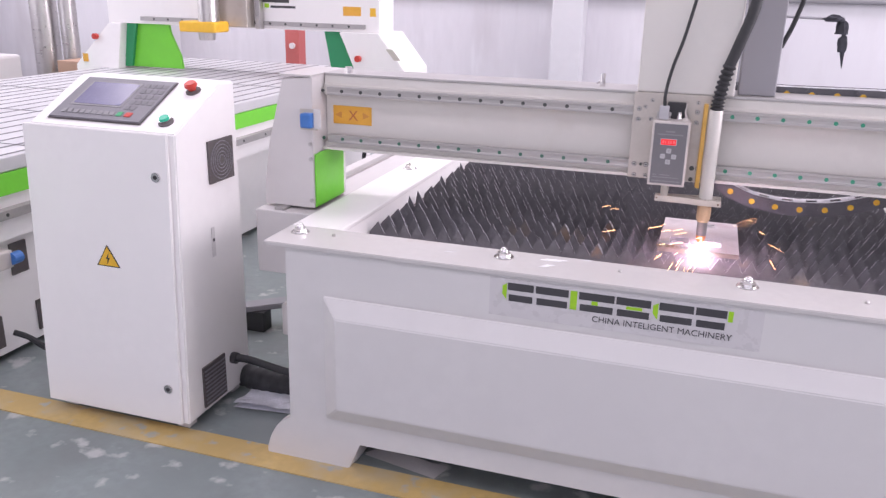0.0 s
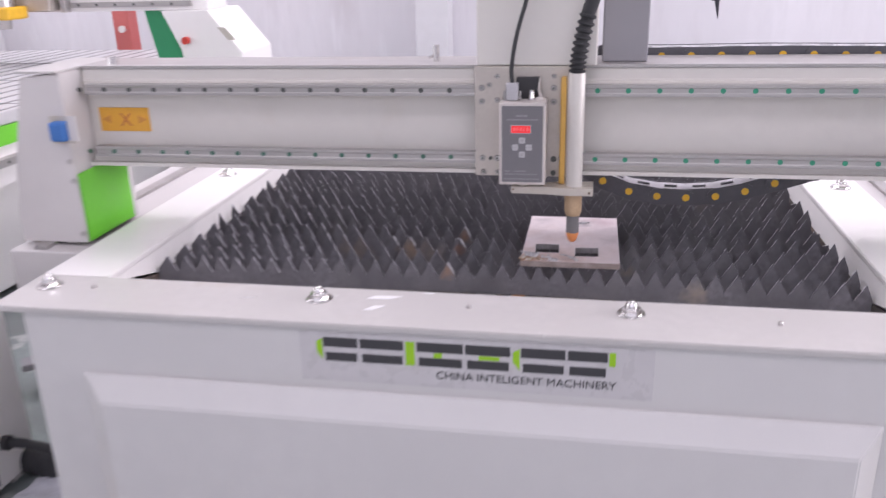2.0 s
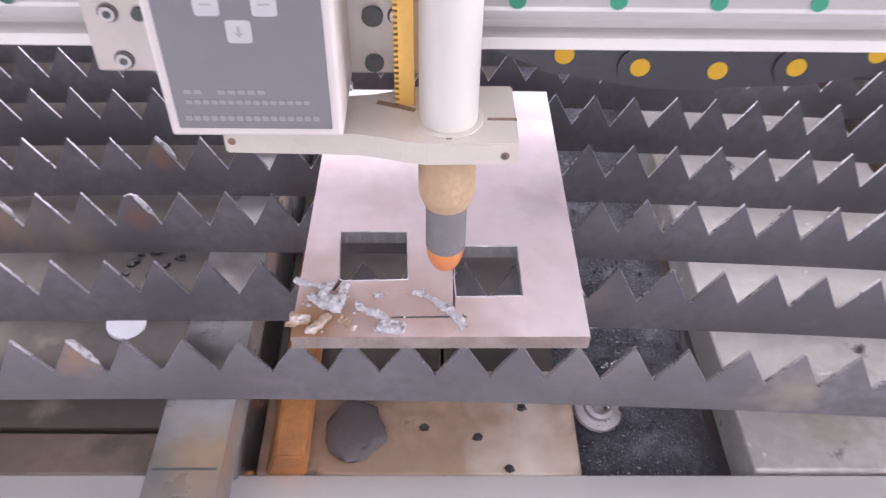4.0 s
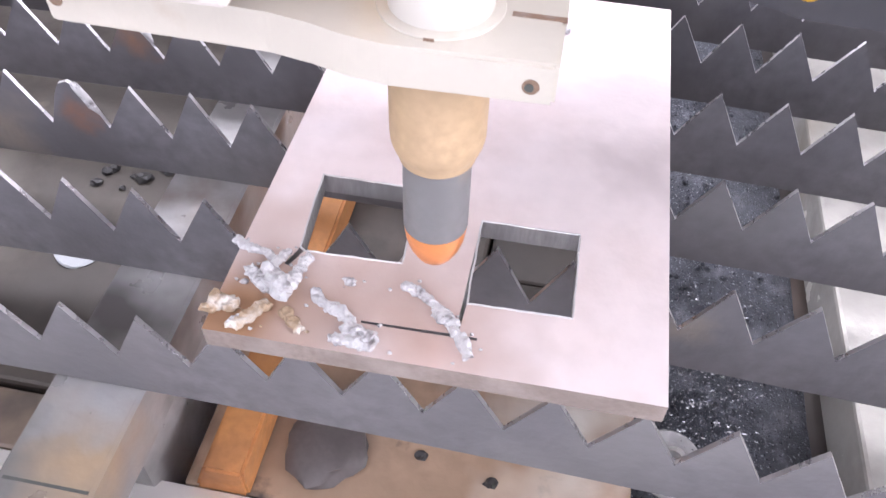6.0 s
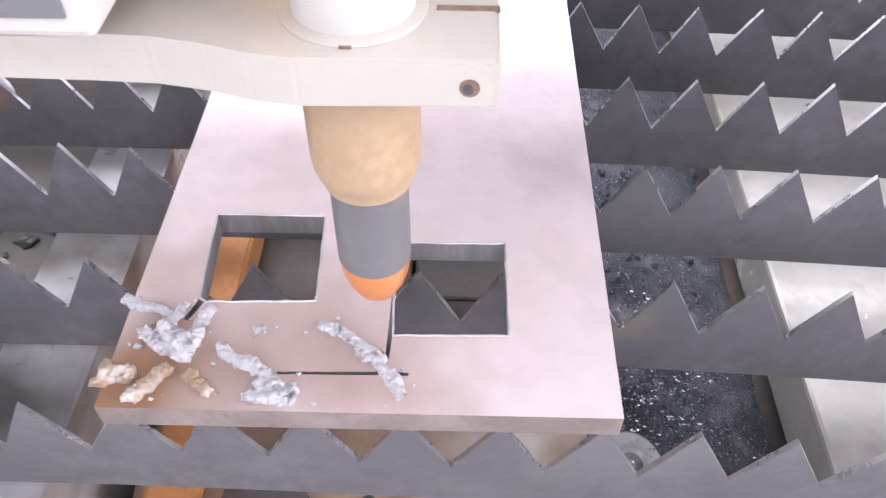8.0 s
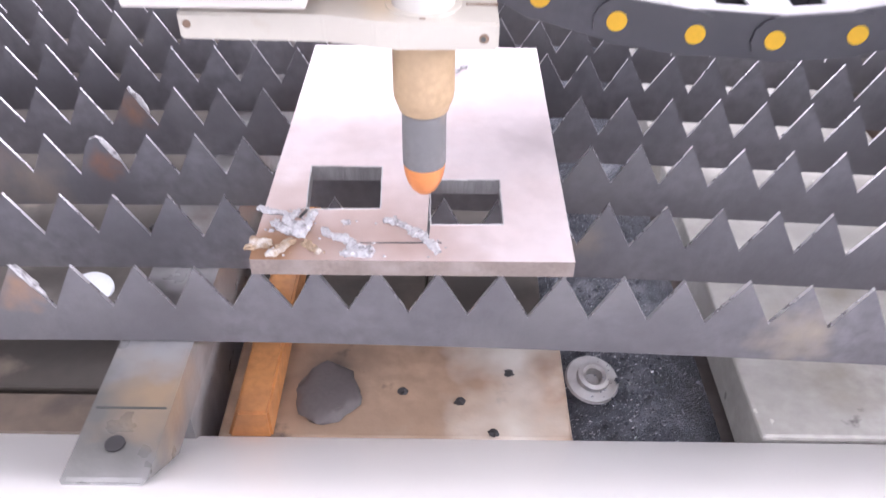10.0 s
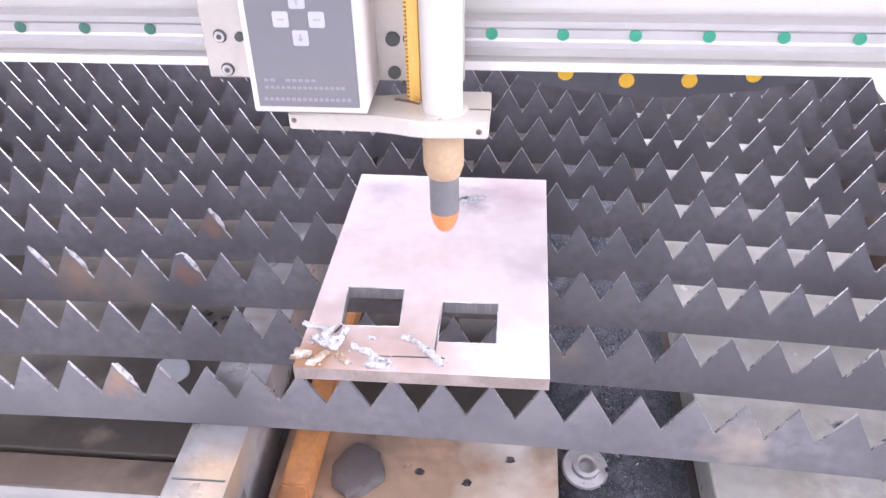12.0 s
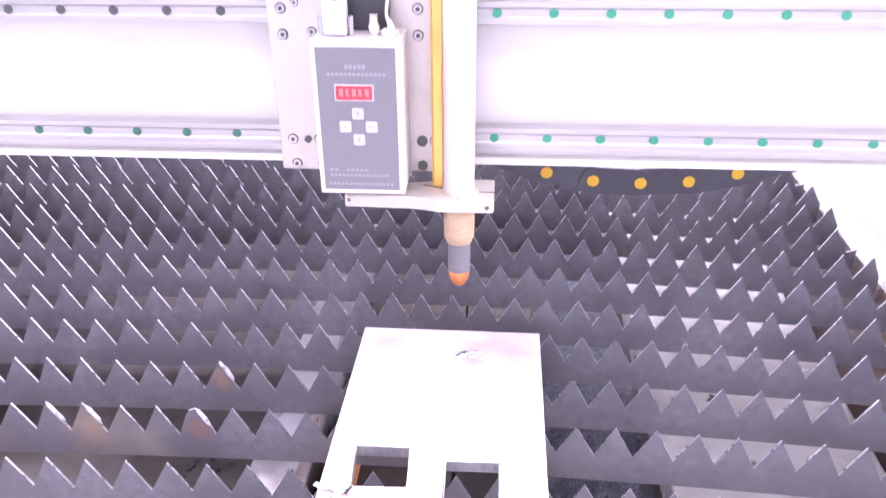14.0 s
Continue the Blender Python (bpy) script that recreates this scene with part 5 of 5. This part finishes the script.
for y0, z0, z1 in ((-0.18, 0.29, 0.40), (-0.10, 0.06, 0.17), (-0.32, 0.06, 0.17), (0.25, 0.29, 0.40)):
    vt = part("vent", box(RX1 - 0.0845, RX1 - 0.078, y0, y0 + 0.07, z0, z1, 0.001), M["vent"], rt, "dark vent grille")
mo = part("motor", box(RX1 - 0.08, RX1 + 0.02, -0.36, -0.26, 0.36, 0.42, 0.006), M["frame"], rt)
part("motor_cap", rod((RX1 + 0.02, -0.27, 0.39), (RX1 + 0.02, -0.235, 0.39), 0.02, seg=14), M["blue"], mo, "blue motor cap")
part("power_lead", tube(curve_points([(RX1 - 0.07, -0.22, 0.10), (RX1 - 0.03, -0.2, 0.08), (RX1 + 0.02, -0.15, 0.02), (RX1 + 0.1, -0.05, 0.012), (RX1 + 0.3, 0.02, 0.012)], 10), 0.010, 8), M["rubber"], rt, smooth=True)
GY = 2.2
part("beam", box(-2.55, -0.72, GY - 0.02, GY + 0.2, 0.985, 1.30, 0.004), M["cabinet"], rt)
part("beam_rail", box(-2.3, -0.80, GY - 0.035, GY - 0.021, 1.005, 1.03, 0.001), M["rail"], rt)
for x in [-2.2 + 0.1 * k for k in range(14)]:
    part("rail_hole", rod((x, GY - 0.0352, 1.017), (x, GY - 0.0362, 1.017), 0.007, seg=8), M["capdark"], rt)
part("right_leg", prism([(-0.95, 0.985), (-0.71, 0.985), (-0.55, 0.786), (-0.55, 0.56), (-0.84, 0.56), (-0.86, 0.80)], "y", GY - 0.06, GY + 0.32, bevel=0.004), M["cabinet"], rt)
part("left_leg", prism([(-2.43, 0.985), (-2.52, 0.985), (-2.80, 0.72), (-2.80, 0.56), (-2.50, 0.56), (-2.47, 0.74)], "y", GY - 0.06, GY + 0.32, bevel=0.004), M["cabinet"], rt)
part("green_gusset", prism([(-1.08, 0.984), (-0.953, 0.984), (-0.865, 0.80), (-0.865, 0.72), (-1.03, 0.72)], "y", GY + 0.02, GY + 0.04), M["darkgreen"], rt, "deep green inner leg plate")
part("green_gusset", prism([(-2.43, 0.984), (-2.14, 0.984), (-2.13, 0.93), (-2.07, 0.80), (-2.06, 0.72), (-2.47, 0.72)], "y", GY + 0.02, GY + 0.04), M["green"], rt, "lime green inner leg plate")
part("green_edge", prism([(-2.43, 0.984), (-2.36, 0.984), (-2.42, 0.72), (-2.47, 0.72)], "y", GY + 0.0, GY + 0.018), M["darkgreen"], rt)
for x, z in ((-0.83, 0.845), (-2.62, 0.90)):
    part("stop_button", rod((x, GY - 0.06, z), (x, GY - 0.085, z), 0.018, seg=16), M["red"], rt)
part("plate_label", prism([(-0.665, 0.905), (-0.625, 0.905), (-0.575, 0.845), (-0.615, 0.845)], "y", GY - 0.0615, GY - 0.0605), M["bracket"], rt)
part("plate_label", box(-2.74, -2.70, GY - 0.0615, GY - 0.0605, 0.74, 0.79), M["sign"], rt)
part("head_plate", box(-1.78, -1.50, GY - 0.12, GY - 0.036, 0.995, 1.40, 0.004), M["alu"], rt)
part("head_rail", box(-1.47, -1.44, GY - 0.08, GY - 0.036, 0.985, 1.40, 0.002), M["steel"], rt)
part("spindle", rod((-1.70, GY - 0.2, 0.99), (-1.70, GY - 0.2, 1.4), 0.06, seg=24), M["steel"], rt, smooth=True)
part("spindle_clamp", box(-1.86, -1.62, GY - 0.27, GY - 0.12, 0.965, 1.025, 0.01), M["yellow"], rt, "orange-yellow spindle clamp")
part("collet", rod((-1.72, GY - 0.2, 0.92), (-1.72, GY - 0.2, 0.964), 0.045, 0.05, seg=20), M["steel"], rt)
for x0, x1, z0, z1, m in ((-0.94, -0.83, 1.075, 1.125, "sign"), (-0.775, -0.74, 1.075, 1.12, "yellow"), (-1.46, -1.28, 1.135, 1.155, "logodark"), (-1.40, -1.24, 1.105, 1.118, "logodark"), (-1.44, -1.41, 1.105, 1.13, "logogreen")):
    part("mark", box(x0, x1, GY - 0.0212, GY - 0.0204, z0, z1), M[m], rt)

# ---- along the back wall ----
post = thing("red_post", (-1.9, 3.4, 0.0), "dusty red painted steel post by the wall", "post")
part("post", box(-1.965, -1.85, 3.36, 3.47, 0, 2.6, 0.006), M["redpillar"], post)
part("knob", rod((-1.90, 3.36, 0.80), (-1.90, 3.34, 0.80), 0.022, seg=16), M["white"], post)
rag = thing("glove_rod", (1.42, 3.38, 1.11), "black work glove hung on a thin wall rod", "glove")
part("rod", rod((1.42, 3.4, 1.115), (1.76, 3.36, 1.108), 0.008, seg=10), M["darkcol"], rag)
bm = bmesh.new()
lump(1.745, 3.36, 1.10, 0.055, 0.03, 0.03, 5, 0.5, 3, bm)
lump(1.795, 3.36, 1.04, 0.033, 0.02, 0.075, 6, 0.4, 3, bm)
lump(1.81, 3.36, 0.94, 0.026, 0.018, 0.09, 8, 0.35, 3, bm)
rod((1.815, 3.36, 0.92), (1.826, 3.36, 0.82), 0.014, 0.002, 8, bm)
part("glove", bm, M["cloth"], rag, smooth=True)
du = thing("duct_roll", (-4.25, 3.4, 0.0), "pair of silver foil ducts standing by the wall", "duct")
for x, r in ((-4.3, 0.11), (-4.05, 0.07)):
    part("duct", tube([(x, 3.5, 0.0 + 0.02 * k) for k in range(62)], r, 18, rings=[1.0, 0.95]), M["steel"], du, smooth=True)
cb = thing("cardboard_box", (-3.5, 3.3, 0.0), "brown cardboard carton with an open flap", "carton")
part("carton", box(-3.85, -3.35, 3.1, 3.5, 0.0, 0.62, 0.004), M["card"], cb)
part("flap", prism([(-3.85, 0.62), (-3.35, 0.62), (-3.32, 0.72), (-3.80, 0.74)], "y", 3.48, 3.488), M["card"], cb)
wb = thing("white_housing", (-4.2, 2.2, 0.0), "white machine housing behind the router", "machine housing")
part("housing", box(-4.7, -3.6, 1.7, 2.5, 0.0, 0.72, 0.02), M["white"], wb)
part("red_beacon", rod((-3.75, 1.9, 0.72), (-3.75, 1.9, 0.75), 0.03, seg=16), M["red"], wb)
wl = thing("wall_lead", (-0.2, 1.6, 0.0), "thin dark cable and clamp behind the table", "cable")
part("lead", tube(curve_points([(-0.55, 1.5, 0.0), (-0.5, 1.5, 0.55), (-0.3, 1.45, 0.63), (-0.1, 1.35, 0.62), (-0.04, 1.3, 0.45)], 10), 0.01, 8), M["rubber"], wl, smooth=True)


# ---- what moves ----
def motions():
    gy = [(0, 0), (8.2, 0), (10.3, -0.006), (10.5, -0.002), (11.0, 0.045), (11.5, 0.100), (12.0, 0.117), (12.5, 0.160), (13.0, 0.213), (13.5, 0.271), (14.0, 0.313)]
    walk(gantry, [(t, pose(0.93, 0.08 + y, 0.60)) for t, y in gy])
    slide = [(0, -0.003), (3.7, -0.003), (4.6, -0.007), (5.6, -0.011), (6.0, -0.010), (6.45, 0.0005), (7.0, 0.001), (14.0, 0.001)]
    for ob in (car, zc, stay, hc, signal, stay_hose):
        walk(ob, [(t, pose(x, 0, 0)) for t, x in slide])
    walk(torch, [(t, pose(x, 0, z)) for t, x, z in [(0, -0.003, -0.022), (0.9, -0.003, -0.022), (1.15, -0.003, 0)] + [(t, x, 0) for t, x in slide[1:]]])
    walk(arc, [(t, pose(0, 0, z)) for t, z in ((0, 0), (0.82, 0), (0.9, 0.15), (14.0, 0.15))])
    walk(plume, [(t, pose(0, y, z)) for t, y, z in ((0, 0, 0), (0.82, 0, 0), (0.9, 0.0445, 0.2), (14.0, 0.0445, 0.2))])
    hinge = Vector((1.085, 0.14, 0.77))
    swing = [(0, -1.9, 0.001, 0.022), (1.8, -1.6, 0.002, 0.020), (2.6, -0.5, 0.003, 0.008), (3.0, 0.3, 0.003, -0.001), (3.6, -0.8, 0.007, -0.004), (5.8, -1.0, -0.002, -0.010), (8.2, -1.0, -0.002, -0.010), (10.2, 6.4, 0.010, -0.005), (10.5, 6.5, 0.010, -0.005), (11.0, 6.0, -0.006, 0.010), (11.5, -2.7, -0.010, 0.016), (12.0, -4.3, 0.014, 0.010), (13.0, -1.3, 0.0136, 0.012), (13.5, -1.4, 0.0034, 0.010), (14.0, -1.1, 0.0136, 0.011)]
    walk(low, [(t, Matrix.Translation(hinge + Vector((x, 0, z))) @ pose(0, 0, 0, 0, a, 0) @ Matrix.Translation(-hinge)) for t, a, z, x in swing])
    for n, (s, (vx, vy, vz), start, life) in enumerate(sparks):
        rows, t, last = [], -start, 1.03 if n % 6 == 0 else 0.84
        while t < last:
            for k in range(5):
                tt, d = t + life * k / 4, 0.05 + life * k / 4
                z = 0.608 + vz * d - 3.0 * d * d
                if 0 <= tt < last:
                    lean = math.atan2(vx, -(vz - 6.0 * d) + 1e-3)
                    lean = max(-1.2, min(1.2, lean))
                    rows.append((round(tt, 3), pose(1.10 + vx * d, -0.108 + vy * d, max(z, 0.50), 20, -math.degrees(lean), 0)))
            t += life + 0.034
        if not rows:
            rows = [(0.0, pose(1.1, -0.08, 0.5))]
        rows = [(0.0, rows[0][1])] + [r for r in rows if r[0] > 0.03]
        rows += [(last + 0.09, pose(1.10 + vx * 0.3, -0.075 + vy * 0.3, 0.372)), (14.0, pose(1.10 + vx * 0.3, -0.075 + vy * 0.3, 0.372))]
        walk(s, rows)


motions()
